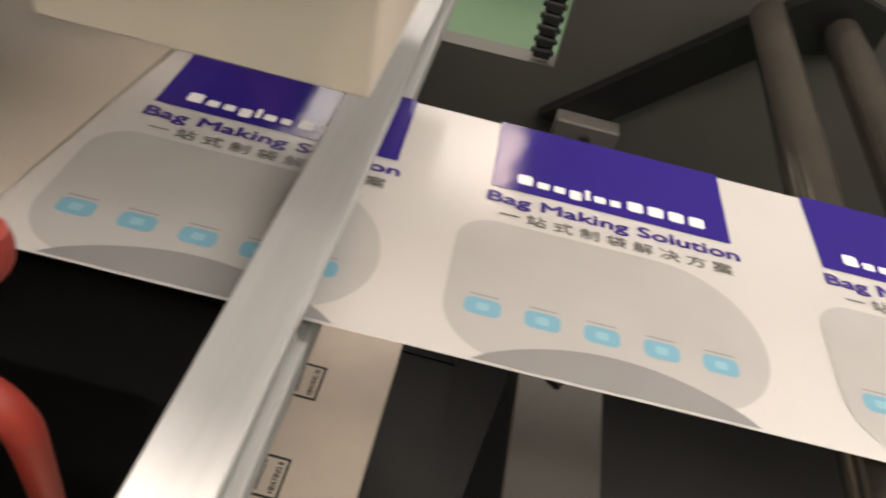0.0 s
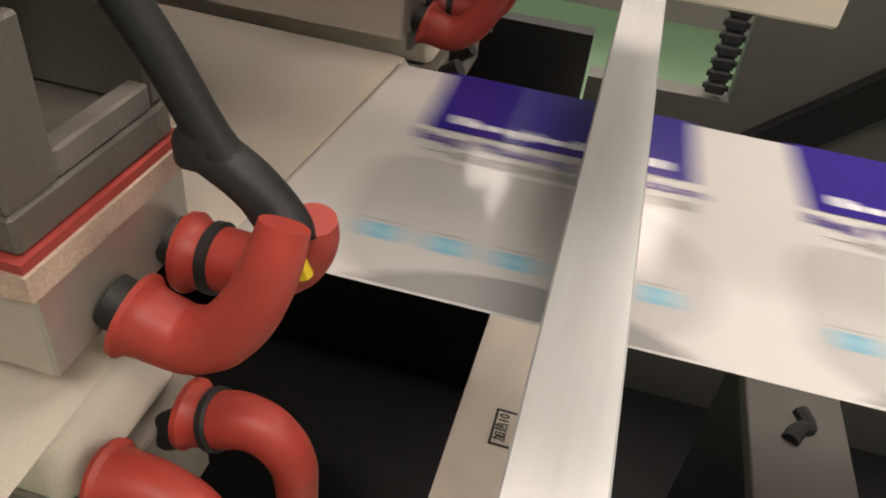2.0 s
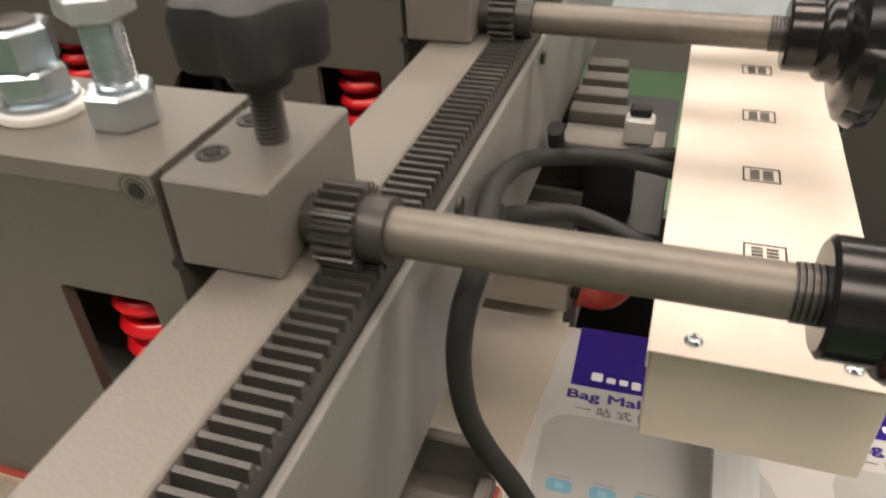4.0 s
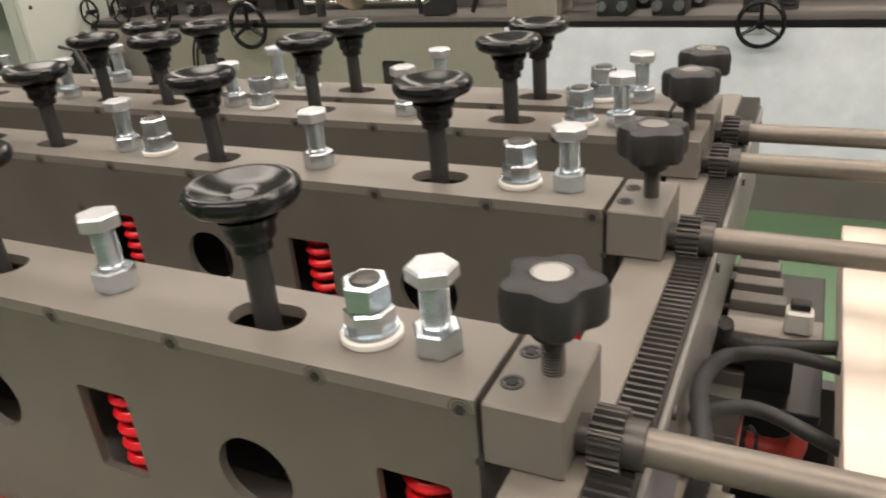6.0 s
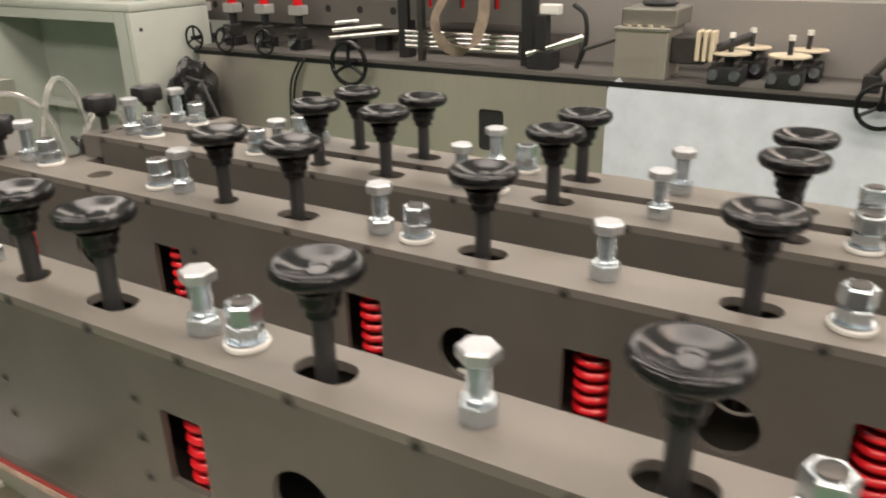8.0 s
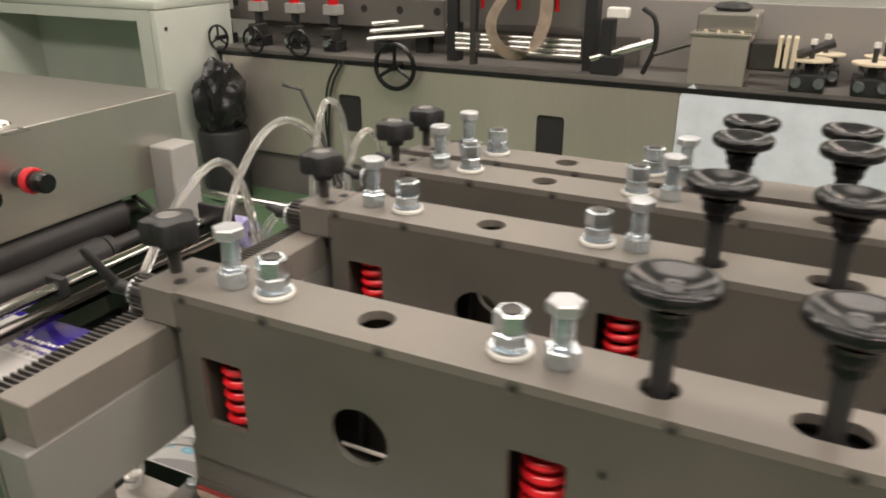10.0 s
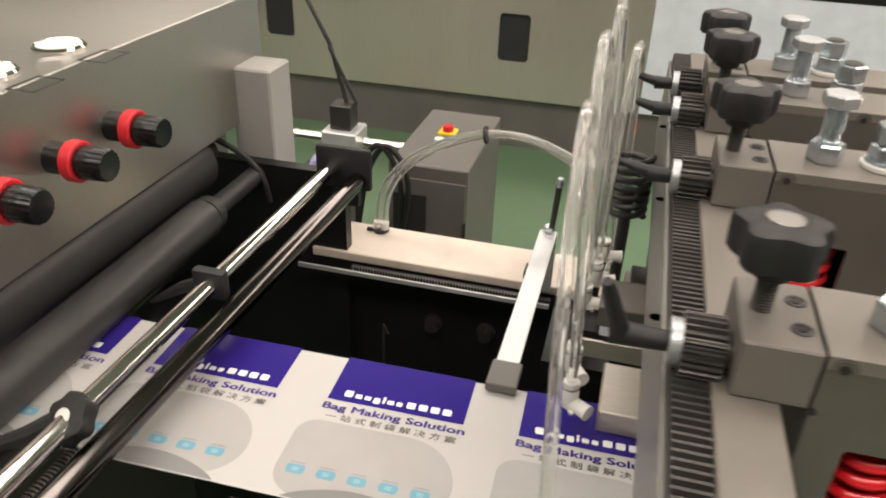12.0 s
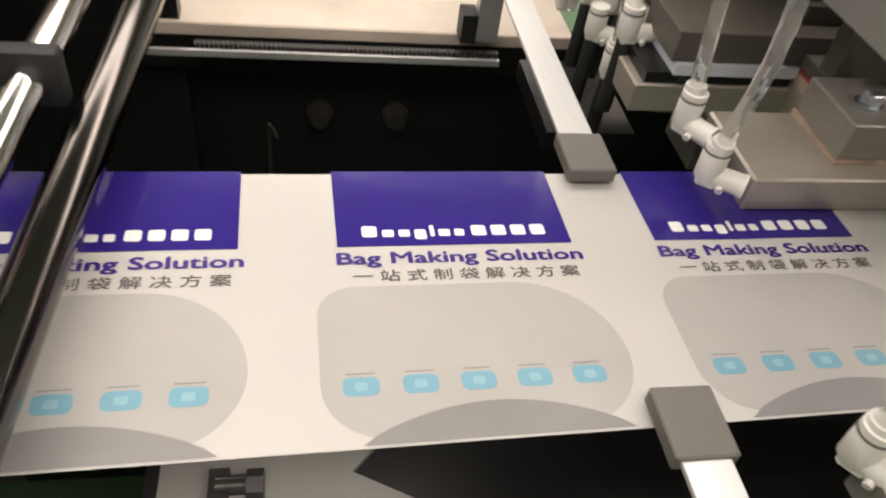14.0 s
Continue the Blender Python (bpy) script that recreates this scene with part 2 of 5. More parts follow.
def mesh_of(name, bm, material, smooth=True):
    me = bpy.data.meshes.new(name)
    bmesh.ops.recalc_face_normals(bm, faces=bm.faces[:])
    if smooth:
        for f in bm.faces:
            f.smooth = True
        for e in bm.edges:
            if len(e.link_faces) == 2 and e.calc_face_angle(0) > 0.6:
                e.smooth = False
    bm.to_mesh(me)
    bm.free()
    for one in material if isinstance(material, (list, tuple)) else [material]:
        me.materials.append(one)
    return me


def part(name, bm, material, parent, label="", at=None):
    me = bm if isinstance(bm, bpy.types.Mesh) else mesh_of(name, bm, material)
    ob = new(name, me)
    ob.parent = parent
    if at is not None:
        ob.matrix_basis = at
    if label:
        tagged(ob, label)
    return ob


def thing(name, label, category, group="", m=None, kind=""):
    ob = new(name)
    ob.empty_display_size = 0.02
    if m is not None:
        ob.matrix_basis = m
    return tagged(ob, label, category, group, kind)


def solo(name, bm, material, label, category="", group="", kind="", m=None):
    ob = new(name, mesh_of(name, bm, material))
    if m is not None:
        ob.matrix_basis = m
    return tagged(ob, label, category, group, kind)


def boxes(*rows, bevel=0.0):
    bm = bmesh.new()
    for r in rows:
        box(bm, *r, bevel=bevel)
    return bm


def one(f, *a, **k):
    bm = bmesh.new()
    f(bm, *a, **k)
    return bm


Z = 1.2  # top of the beams over the floor

# ---- hall ----
bm = boxes((-9, 8, -6, 9, -0.1, 0))
solo("floor", bm, GREEN_FLOOR, "green epoxy factory floor", "floor", kind="structure")
solo("wall_north", boxes((-9, 8, 9, 9.2, 0, 5)), WALL, "pale plastered hall wall", "wall", kind="structure")
solo("wall_south", boxes((-9, 8, -6.2, -6, 0, 5)), WALL, "pale plastered hall wall", "wall", kind="structure")
solo("wall_west", boxes((-9.2, -9, -6.2, 9.2, 0, 5)), WALL, "pale plastered hall wall", "wall", kind="structure")
solo("wall_east", boxes((8, 8.2, -6.2, 9.2, 0, 5)), WALL, "pale plastered hall wall", "wall", kind="structure")
solo("ceiling", boxes((-9.2, 8.2, -6.2, 9.2, 5, 5.2)), WALL, "white hall ceiling", "ceiling", kind="structure")


def ceiling_light(x, y):
    t = thing("ceiling_light", "wide white ceiling light panel, switched on", "lamp", "ceiling lights", Matrix.Translation((x, y, 3.9)))
    part("housing", boxes((-1.55, 1.55, -0.55, 0.55, 0.0, 0.05)), LIGHT_GREY, t)
    part("diffuser", boxes((-1.52, 1.52, -0.52, 0.52, -0.012, -0.002)), LAMP, t)
    for dx in (-0.9, 0.9):
        part("hanger", one(cyl, (dx, 0, 0.05), (dx, 0, 1.1), 0.006, seg=6), STEEL_DARK, t)
    lamp = bpy.data.lights.new("panel_light", "AREA")
    lamp.shape, lamp.size, lamp.size_y, lamp.energy, lamp.color = "RECTANGLE", 3.0, 1.0, LAMP_POWER, LAMP_TINT
    ob = new("panel_light", lamp)
    ob.matrix_basis = Matrix.Translation((x, y, 3.875))


for lx in (-3.7, -0.7, 2.0, 4.6):
    for ly in (-1.7, 1.1, 4.7):
        ceiling_light(lx, ly)

# ---- beams ----
BEAM_Y = (0.0, 0.239, 0.411, 0.503)
L = 1.137
D = 0.068
HB = 0.172
MID = 0.0355
WINDOWS = (-0.0405, -0.2715, -0.5115, -0.80, -1.092)
ROUNDS = (-0.152, -0.394, -0.952)
SLOTS = (-0.1495, -0.3915, -0.6185)
HOLES = (-0.7265, -0.952)


def spring_mesh():
    bm = bmesh.new()
    # flat wound wire: a rounded oblong section carried along a helix
    turns, n, pitch = 8, 176, 0.0126
    section = [(0.0 + dr, dz) for dr, dz in ((-0.0028, -0.0028), (0.0012, -0.0040), (0.0032, -0.0026), (0.0042, 0.0), (0.0032, 0.0026), (0.0012, 0.0040), (-0.0028, 0.0028))]
    rings = []
    for i in range(n + 1):
        a = 2 * math.pi * turns * i / n
        z = -0.142 + pitch * turns * i / n
        rings.append([bm.verts.new(((0.0172 + dr) * math.cos(a), (0.0172 + dr) * math.sin(a), z + dz)) for dr, dz in section])
    for p, q in zip(rings, rings[1:]):
        for k in range(7):
            bm.faces.new((p[k], p[(k + 1) % 7], q[(k + 1) % 7], q[k]))
    bm.faces.new(rings[0])
    bm.faces.new(list(reversed(rings[-1])))
    return mesh_of("spring", bm, RED_SPRING)


def socket_screw(r=0.0056):
    bm = bmesh.new()
    lathe(bm, [(r * 1.22, -0.0006), (r * 1.22, 0.0004), (r * 1.06, 0.0004), (r * 1.02, -0.0004), (r * 0.96, -0.0004), (r * 0.92, 0.0003), (r * 0.6, 0.0002)], seg=20)
    return mesh_of("screw", bm, PAINT)


SPRING = spring_mesh()
SCREW = socket_screw()
SCREW_IN = mesh_of("socket", one(hexagon, (0, 0), 0.0054, 0.0002, 0.0009, False), DARK_IN)


def face_plate(y0):
    bm = bmesh.new()
    holes = [rect(x - 0.0225, x + 0.0225, -0.1275, -0.0585, 0.003) for x in WINDOWS] + [circle(x, -0.0925, 0.0275) for x in ROUNDS]
    plate(bm, rect(-L, -0.0015, -HB, 0.0), holes, 0.006, Matrix.Translation((0, y0 + 0.006, 0)) @ pose(0, 0, 0, 90, 0, 0))
    return bm


def make_beam():
    t = thing("seal_beam", "long grey painted steel beam with slotted top and windows showing red springs", "machine beam", "seal beams", Matrix.Translation((0, BEAM_Y[0], Z)))
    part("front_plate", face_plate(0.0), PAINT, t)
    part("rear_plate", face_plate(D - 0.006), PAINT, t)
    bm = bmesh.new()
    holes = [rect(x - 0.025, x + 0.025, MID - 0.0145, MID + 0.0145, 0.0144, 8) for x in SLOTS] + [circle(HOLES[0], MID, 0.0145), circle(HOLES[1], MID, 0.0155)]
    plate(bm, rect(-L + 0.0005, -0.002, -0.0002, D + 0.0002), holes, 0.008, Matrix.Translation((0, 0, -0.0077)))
    part("top_plate", bm, PAINT_LIT_TOP, t)
    part("bottom_plate", boxes((-L, -0.002, 0.0065, D - 0.0065, -HB, -HB + 0.012)), PAINT, t)
    # dark backing added behind the windows for the shade in the hollow beam
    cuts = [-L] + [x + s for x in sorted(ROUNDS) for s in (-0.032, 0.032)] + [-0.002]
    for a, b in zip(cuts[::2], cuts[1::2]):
        part("inner_shade", boxes((a, b, D - 0.016, D - 0.0062, -0.15, -0.02)), DARK_IN, t)
    for x0, x1 in ((-0.014, -0.0025), (-L + 0.0005, -L + 0.0125)):
        part("end_plate", boxes((x0, x1, 0.0062, D - 0.0062, -HB + 0.0122, -0.016)), PAINT, t)
    for x in WINDOWS:
        part("spring", SPRING, None, t, at=Matrix.Translation((x + 0.001, 0.0285, -0.006)))
    # pale strips added to imitate the bright reflection behind the round holes
    for x0, x1, y0 in ((-0.425, -0.36, 0.034), (-1.0, -0.9, 0.042)):
        part("glint_strip", boxes((x0, x1, y0, 0.0465, -0.1435, -0.1425)), LABEL_W, t, "pale strip standing in for a bright reflection inside the hollow beam")
    turn = pose(0, 0, 0, 90, 0, 0)
    spots = [(x, -0.0066) for x in (-0.0093, -0.093, -0.194, -0.295, -0.396, -0.501, -0.605, -0.711, -0.82, -0.929, -1.04, -1.128)]
    spots += [(x, z) for x in (-0.562, -0.752) for z in (-0.057, -0.095, -0.135)]
    for x, z in spots:
        s = part("face_screw", SCREW, None, t, at=Matrix.Translation((x, 0, z)) @ turn)
        part("socket", SCREW_IN, None, s)
    for side, name in ((1, "end_block"), (-1, "end_block")):
        x0, x1 = (0.0012, 0.0418) if side > 0 else (-L - 0.0418, -L - 0.0012)
        bm = bmesh.new()
        box(bm, x0, x1, 0, D, -0.0362, 0, bevel=0.0012)
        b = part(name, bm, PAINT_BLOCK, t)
        for y in (0.02, 0.048):
            s = part("block_screw", mesh_of("block_screw", one(lathe, [(0.0062, -0.001), (0.0062, 0.0006), (0.0042, 0.0007), (0.004, -0.0008)], Matrix.Translation((x0 + 0.009 if side > 0 else x1 - 0.009, y, 0)), 16), STUD), None, b)
            part("socket", one(hexagon, (x0 + 0.009 if side > 0 else x1 - 0.009, y), 0.006, 0.0003, 0.0009, False), DARK_IN, s)
        part("relief_hole", one(cyl, (-0.0005 if side > 0 else -L + 0.0005, -0.0006, -0.0365), (-0.0005 if side > 0 else -L + 0.0005, 0.004, -0.0365), 0.0026, seg=12), DARK_IN, t)
    return t


# ---- clamping parts on the beams ----
def bolt_mesh(tall):
    parts = []
    bm = bmesh.new()
    hexagon(bm, (0, 0), 0.024, 0.0, 0.0155, True, 0.3)
    parts.append(("nut", mesh_of("nut", bm, ZINC)))
    bm = bmesh.new()
    sweep(bm, [(0, 0, 0.0145), (0, 0, 0.046)], 0.0072, 18)
    pts = [(0.0072 * math.cos(a), 0.0072 * math.sin(a), 0.015 + 0.0305 * a / (2 * math.pi * 14)) for a in [2 * math.pi * 14 * i / 224 for i in range(225)]]
    sweep(bm, pts, 0.0009, 5)
    parts.append(("threaded_shank", mesh_of("threaded_shank", bm, ZINC)))
    bm = bmesh.new()
    hexagon(bm, (0, 0), 0.0245, 0.0435, 0.0535, True, 0.75)
    parts.append(("bolt_head", mesh_of("bolt_head", bm, ZINC_TOP)))
    for _, me in parts:
        me.transform(Matrix.Diagonal((1, 1, tall, 1)))
    return parts


def nut_mesh():
    parts = []
    bm = bmesh.new()
    lathe(bm, [(0.0165, 0), (0.0175, 0.0012), (0.0175, 0.0042), (0.0165, 0.0052)], seg=32)
    parts.append(("washer", mesh_of("washer", bm, WHITE_PLASTIC)))
    bm = bmesh.new()
    lathe(bm, [(0.0158, 0.0052), (0.0158, 0.0078)], seg=32)
    hexagon(bm, (0, 0), 0.0245, 0.0078, 0.0205, True, 0.55)
    parts.append(("lower_nut", mesh_of("lower_nut", bm, ZINC)))
    bm = bmesh.new()
    hexagon(bm, (0, 0), 0.024, 0.0208, 0.0378, True, 0.2)
    parts.append(("upper_nut", mesh_of("upper_nut", bm, ZINC)))
    bm = bmesh.new()
    lathe(bm, [(0.0085, 0.0368), (0.0085, 0.0388), (0.0072, 0.0396)], seg=24)
    parts.append(("stud_end", mesh_of("stud_end", bm, STEEL_DARK)))
    for _, me in parts:
        me.transform(Matrix.Diagonal((1, 1, 0.95, 1)))
    return parts


KNOB_FIT = Matrix.Diagonal((0.835, 0.835, 1, 1))


def knob_parts():
    bm = bmesh.new()
    wave = lambda a, r: 1.0 - (0.06 * max(0.0, math.cos(7 * a)) ** 10 if r > 0.0389 else 0.0)
    prof = [(0.011, 0.0715), (0.0185, 0.072), (0.023, 0.0755), (0.030, 0.0778), (0.0362, 0.0802), (0.0387, 0.0832), (0.0394, 0.0862), (0.0385, 0.0893), (0.0362, 0.0911), (0.0338, 0.0915), (0.0312, 0.0907), (0.0235, 0.0872), (0.016, 0.0850), (0.0108, 0.0842), (0.0094, 0.0832), (0.0085, 0.0842), (0.003, 0.0842)]
    lathe(bm, prof, Matrix.Translation((0, 0, -0.003)) @ KNOB_FIT, 84, wave)
    out = [("handwheel", mesh_of("handwheel", bm, BAKELITE))]
    bm = bmesh.new()
    lathe(bm, [(0.0125, 0.048), (0.0138, 0.0485), (0.0138, 0.0545), (0.0165, 0.0555), (0.0178, 0.0575), (0.0178, 0.0655), (0.0205, 0.0665), (0.0215, 0.0695)], KNOB_FIT, 32)
    out.append(("hub", mesh_of("hub", bm, BAKELITE)))
    bm = bmesh.new()
    lathe(bm, [(0.0078, -0.09), (0.0078, 0.05)], seg=20)
    out.append(("stem", mesh_of("stem", bm, STUD)))
    return out


def star_parts():
    bm = bmesh.new()
    wave = lambda a, r: 1.0 + (0.13 * math.cos(5 * a) if r > 0.014 else 0.0)
    lathe(bm, [(0.013, 0.0335), (0.0215, 0.0345), (0.0235, 0.037), (0.024, 0.052), (0.0225, 0.0565), (0.018, 0.0588), (0.0115, 0.0592), (0.0105, 0.0585), (0.003, 0.0583)], seg=60, wave=wave)
    out = [("knob_head", mesh_of("knob_head", bm, MATT_BLACK))]
    bm = bmesh.new()
    lathe(bm, [(0.0100, 0.0585), (0.0100, 0.0593), (0.0094, 0.0595), (0.0085, 0.0588)], seg=28)
    out.append(("cap", mesh_of("cap", bm, CAP_SHEEN)))
    bm = bmesh.new()
    lathe(bm, [(0.0105, 0.0255), (0.0115, 0.027), (0.0125, 0.0345)], seg=24)
    out.append(("collar", mesh_of("collar", bm, MATT_BLACK)))
    bm = bmesh.new()
    lathe(bm, [(0.0056, -0.012), (0.0056, 0.026)], seg=16)
    pts = [(0.0057 * math.cos(a), 0.0057 * math.sin(a), 0.0235 * a / (2 * math.pi * 13)) for a in [2 * math.pi * 13 * i / 156 for i in range(157)]]
    sweep(bm, pts, 0.0006, 4)
    out.append(("threaded_stem", mesh_of("threaded_stem", bm, STEEL_DARK)))
    return out


def assemble(name, label, category, group, parts, m):
    t = thing(name, label, category, group, m)
    for n, me in parts:
        part(n, me, None, t)
    return t


beam = make_beam()
for y in BEAM_Y[1:]:
    copy_thing(beam, Matrix.Translation((0, y, Z)))
BOLTS = (-0.0368, -0.2713, -0.5088, -0.7965, -1.0985)
NUTS = (-0.0775, -0.4655, -0.8362, -1.054)
KNOBS = (-0.1495, -0.3915, -0.6185, -0.7265)
bolts = {}
nut = knob = star = None
rnd = random.Random(4)
for bi, y in enumerate(BEAM_Y):
    for x in BOLTS:
        m = pose(x, y + MID, Z, 0, 0, rnd.uniform(-25, 25))
        tall = 0.95 if x > -0.1 else 1.05 if x < -1.0 else 0.99  # how far each bolt is screwed out
        bolts[tall] = copy_thing(bolts[tall], m) if tall in bolts else assemble("hex_bolt", "zinc-plated hex bolt with lock nut screwed into a beam", "bolt", "beam bolts", bolt_mesh(tall), m)
    for x in NUTS:
        m = pose(x, y + MID, Z, 0, 0, rnd.uniform(-25, 25))
        nut = copy_thing(nut, m) if nut else assemble("stud_nut", "zinc-plated double nut on a white washer", "nut", "beam nuts", nut_mesh(), m)
    for x in KNOBS:
        m = pose(x, y + MID, Z - 0.004, 0, 0, rnd.uniform(0, 51))
        knob = copy_thing(knob, m) if knob else assemble("handwheel_knob", "glossy black dished handwheel on a dark stem", "knob", "beam handwheels", knob_parts(), m)
    for x in (0.026, -L - 0.03):
        m = pose(x, y + MID, Z - 0.0035, 0, 0, rnd.uniform(0, 72))
        star = copy_thing(star, m) if star else assemble("star_knob", "matt black star knob with glossy recessed cap, threaded stem", "knob", "star knobs", star_parts(), m)

# ---- cross rails with racks ----
def cross_rail(sign, x_in):
    """A rail across the machine; sign +1: its rack looks to +x."""
    y0, y1 = -0.14, 0.72
    t = thing("rack_rail", "grey painted cross rail carrying a steel gear rack", "machine rail", "rack rails")
    f = lambda a, b: (min(x_in + sign * a, x_in + sign * b), max(x_in + sign * a, x_in + sign * b))
    bm = bmesh.new()
    box(bm, *f(0, 0.0355), y0, y1, Z - 0.075, Z - 0.0368, bevel=0.001)
    part("rail_bar", bm, PAINT_LIT_TOP, t)
    bm = bmesh.new()
    box(bm, *f(0.036, 0.0565), y0, y1, Z - 0.075, Z - 0.0425)
    n = int((y1 - y0) / 0.00628)
    a, b = f(0.0362, 0.0563)
    for i in range(n):
        yc = y0 + 0.004 + i * 0.00628
        pr = [(-0.0024, -0.0428), (-0.0011, -0.0380), (0.0011, -0.0380), (0.0024, -0.0428)]
        va = [bm.verts.new((a, yc + p, Z + q)) for p, q in pr]
        vb = [bm.verts.new((b, yc + p, Z + q)) for p, q in pr]
        for k in range(3):
            bm.faces.new((va[k], va[k + 1], vb[k + 1], vb[k]))
        bm.faces.new(va)
        bm.faces.new(list(reversed(vb)))
    part("gear_rack", bm, STEEL_DARK, t)
    bm = bmesh.new()
    box(bm, *f(0.0, 0.0355), y0 - 0.01, y1 + 0.01, Z - 0.153, Z - 0.0755, bevel=0.0015)
    part("rail_beam", bm, RAIL_GREY, t)
    part("rail_plate", one(box, *f(0.0567, 0.0605), y0, y1, Z - 0.153, Z - 0.0505, bevel=0.0008), RAIL_GREY, t)
    for i in range(5):
        yy = y0 + 0.05 + i * 0.19
        xx = x_in + sign * 0.061
        part("rack_screw", one(cyl, (xx - 0.002, yy, Z - 0.06), (xx + 0.002 * sign, yy, Z - 0.06), 0.0045, seg=14), STEEL_DARK, t)
    return t


cross_rail(1, 0.0145)
cross_rail(-1, -L - 0.0145)


def gear(bm, x0, x1, c, r, teeth):
    rings = []
    for x in (x0, x1):
        ring = []
        for i in range(teeth * 4):
            a = 2 * math.pi * i / (teeth * 4)
            rr = r if i % 4 in (1, 2) else r - 0.0028
            ring.append(bm.verts.new((x, c[0] + rr * math.cos(a), c[1] + rr * math.sin(a))))
        rings.append(ring)
    n = teeth * 4
    for i in range(n):
        bm.faces.new((rings[0][i], rings[0][(i + 1) % n], rings[1][(i + 1) % n], rings[1][i]))
    bm.faces.new(rings[0])
    bm.faces.new(list(reversed(rings[1])))


AX = (0.0262, -0.0262)  # shaft axis over a beam's front top edge


def make_shaft():
    t = thing("adjusting_shaft", "grey steel adjusting shaft with pinion and black handwheel", "shaft", "adjusting shafts", Matrix.Translation((0, BEAM_Y[0], Z)))
    bm = bmesh.new()
    gear(bm, 0.0490, 0.0645, AX, 0.0165, 22)
    part("pinion", bm, STEEL_DARK, t)
    part("collar", one(cyl, (0.0645, *AX), (0.0745, *AX), 0.0125, seg=24), STEEL_DARK, t)
    part("spacer", one(cyl, (0.0415, *AX), (0.049, *AX), 0.010, seg=20), STEEL_DARK, t)
    part("shaft", one(cyl, (0.074, *AX), (0.2065, *AX), 0.0092, seg=28), SHAFT, t)
    bm = bmesh.new()
    for i in range(4):
        cyl(bm, (0.2075 + 0.002 * i, *AX), (0.2087 + 0.002 * i, *AX), 0.0098, seg=24)
    cyl(bm, (0.205, *AX), (0.216, *AX), 0.0085, seg=20)
    part("thread", bm, STEEL_DARK, t)
    turn = Matrix.Translation((0.215, *AX)) @ pose(0, 0, 0, 0, 90, 0)
    bm = bmesh.new()
    lathe(bm, [(0.0175, 0), (0.0195, 0.0015), (0.0195, 0.016), (0.0225, 0.018), (0.024, 0.021), (0.024, 0.026), (0.028, 0.03)], turn, 36)
    part("hub", bm, BAKELITE, t)
    bm = bmesh.new()
    wave = lambda a, r: 1.0 - (0.08 * max(0.0, math.cos(7 * a)) ** 8 if r > 0.0445 else 0.0)
    lathe(bm, [(0.02, 0.028), (0.035, 0.029), (0.044, 0.033), (0.0475, 0.040), (0.046, 0.047), (0.041, 0.050), (0.03, 0.046), (0.012, 0.041)], turn, 84, wave)
    part("handwheel", bm, BAKELITE, t)
    return t


shaft = make_shaft()
for y in BEAM_Y[1:]:
    copy_thing(shaft, Matrix.Translation((0, y, Z)))


def make_pinion_lever(y, tip, reach):
    X = -L - 0.0418
    t = thing("pinion_clamp", "steel pinion with black clamping lever on its shaft end", "clamp lever", "pinion clamps", Matrix.Translation((0, y, Z)))
    bm = bmesh.new()
    gear(bm, X - 0.0265, X - 0.004, AX, 0.0195, 24)
    part("pinion", bm, STEEL_DARK, t)
    part("spacer", one(cyl, (X, *AX), (X - 0.004, *AX), 0.012, seg=20), STEEL_DARK, t)
    part("collar", one(cyl, (X - 0.0265, *AX), (X - 0.033, *AX), 0.0145, seg=24), ZINC_TOP, t)
    part("lever_hub", one(cyl, (X - 0.033, *AX), (X - reach - 0.006, *AX), 0.0062, 0.0075, seg=20), MATT_BLACK, t)
    bm = bmesh.new()
    sweep(bm, [(X - reach, AX[0], AX[1]), *[(X - reach + tip[0] * f, AX[0] + tip[1] * f, AX[1] + tip[2] * f) for f in (0.3, 0.85, 1.0)]], [0.0065, 0.0054, 0.0045, 0.003], 10)
    part("lever", bm, MATT_BLACK, t)
    return t


make_pinion_lever(BEAM_Y[0], (-0.012, -0.022, 0.046), 0.060)
lever = make_pinion_lever(BEAM_Y[1], (-0.024, 0.002, 0.005), 0.046)
for y in BEAM_Y[2:]:
    copy_thing(lever, Matrix.Translation((0, y, Z)))

# ---- film web ----
WEB_TURN = 1.87  # the web runs slightly askew to the beams
WEB = Matrix.Translation((0.1230, 0.1032, Z - 0.288)) @ pose(0, 0, 0, 0, 0.708, WEB_TURN)
PITCH = 0.1886
WIDE = 0.1895


def text_mesh(body, size, width, material, bold=0.0):
    c = bpy.data.curves.new("t", "FONT")
    c.body, c.size, c.resolution_u = body, size, 3
    ob = bpy.data.objects.new("t", c)
    me = bpy.data.meshes.new_from_object(ob)
    co = np.empty(len(me.vertices) * 3)
    me.vertices.foreach_get("co", co)
    co = co.reshape(-1, 3)
    lo, hi = co.min(0), co.max(0)
    co[:, 0] = (co[:, 0] - lo[0]) * (width / (hi[0] - lo[0]))
    co[:, 1] = (co[:, 1] - lo[1])
    me.vertices.foreach_set("co", co.ravel())
    bpy.data.objects.remove(ob)
    bpy.data.curves.remove(c)
    if bold:
        # strokes thickened by a second, slightly shifted set
        bm = bmesh.new()
        for i, (dx, dy) in enumerate(((0, 0), (bold, 0), (bold / 2, bold / 2))):
            n = len(bm.verts)
            bm.from_mesh(me)
            bm.verts.ensure_lookup_table()
            bmesh.ops.translate(bm, verts=bm.verts[n:], vec=(dx, dy, 0.00004 * i))
        bm.to_mesh(me)
        bm.free()
    me.materials.clear()
    me.materials.append(material)
    return me


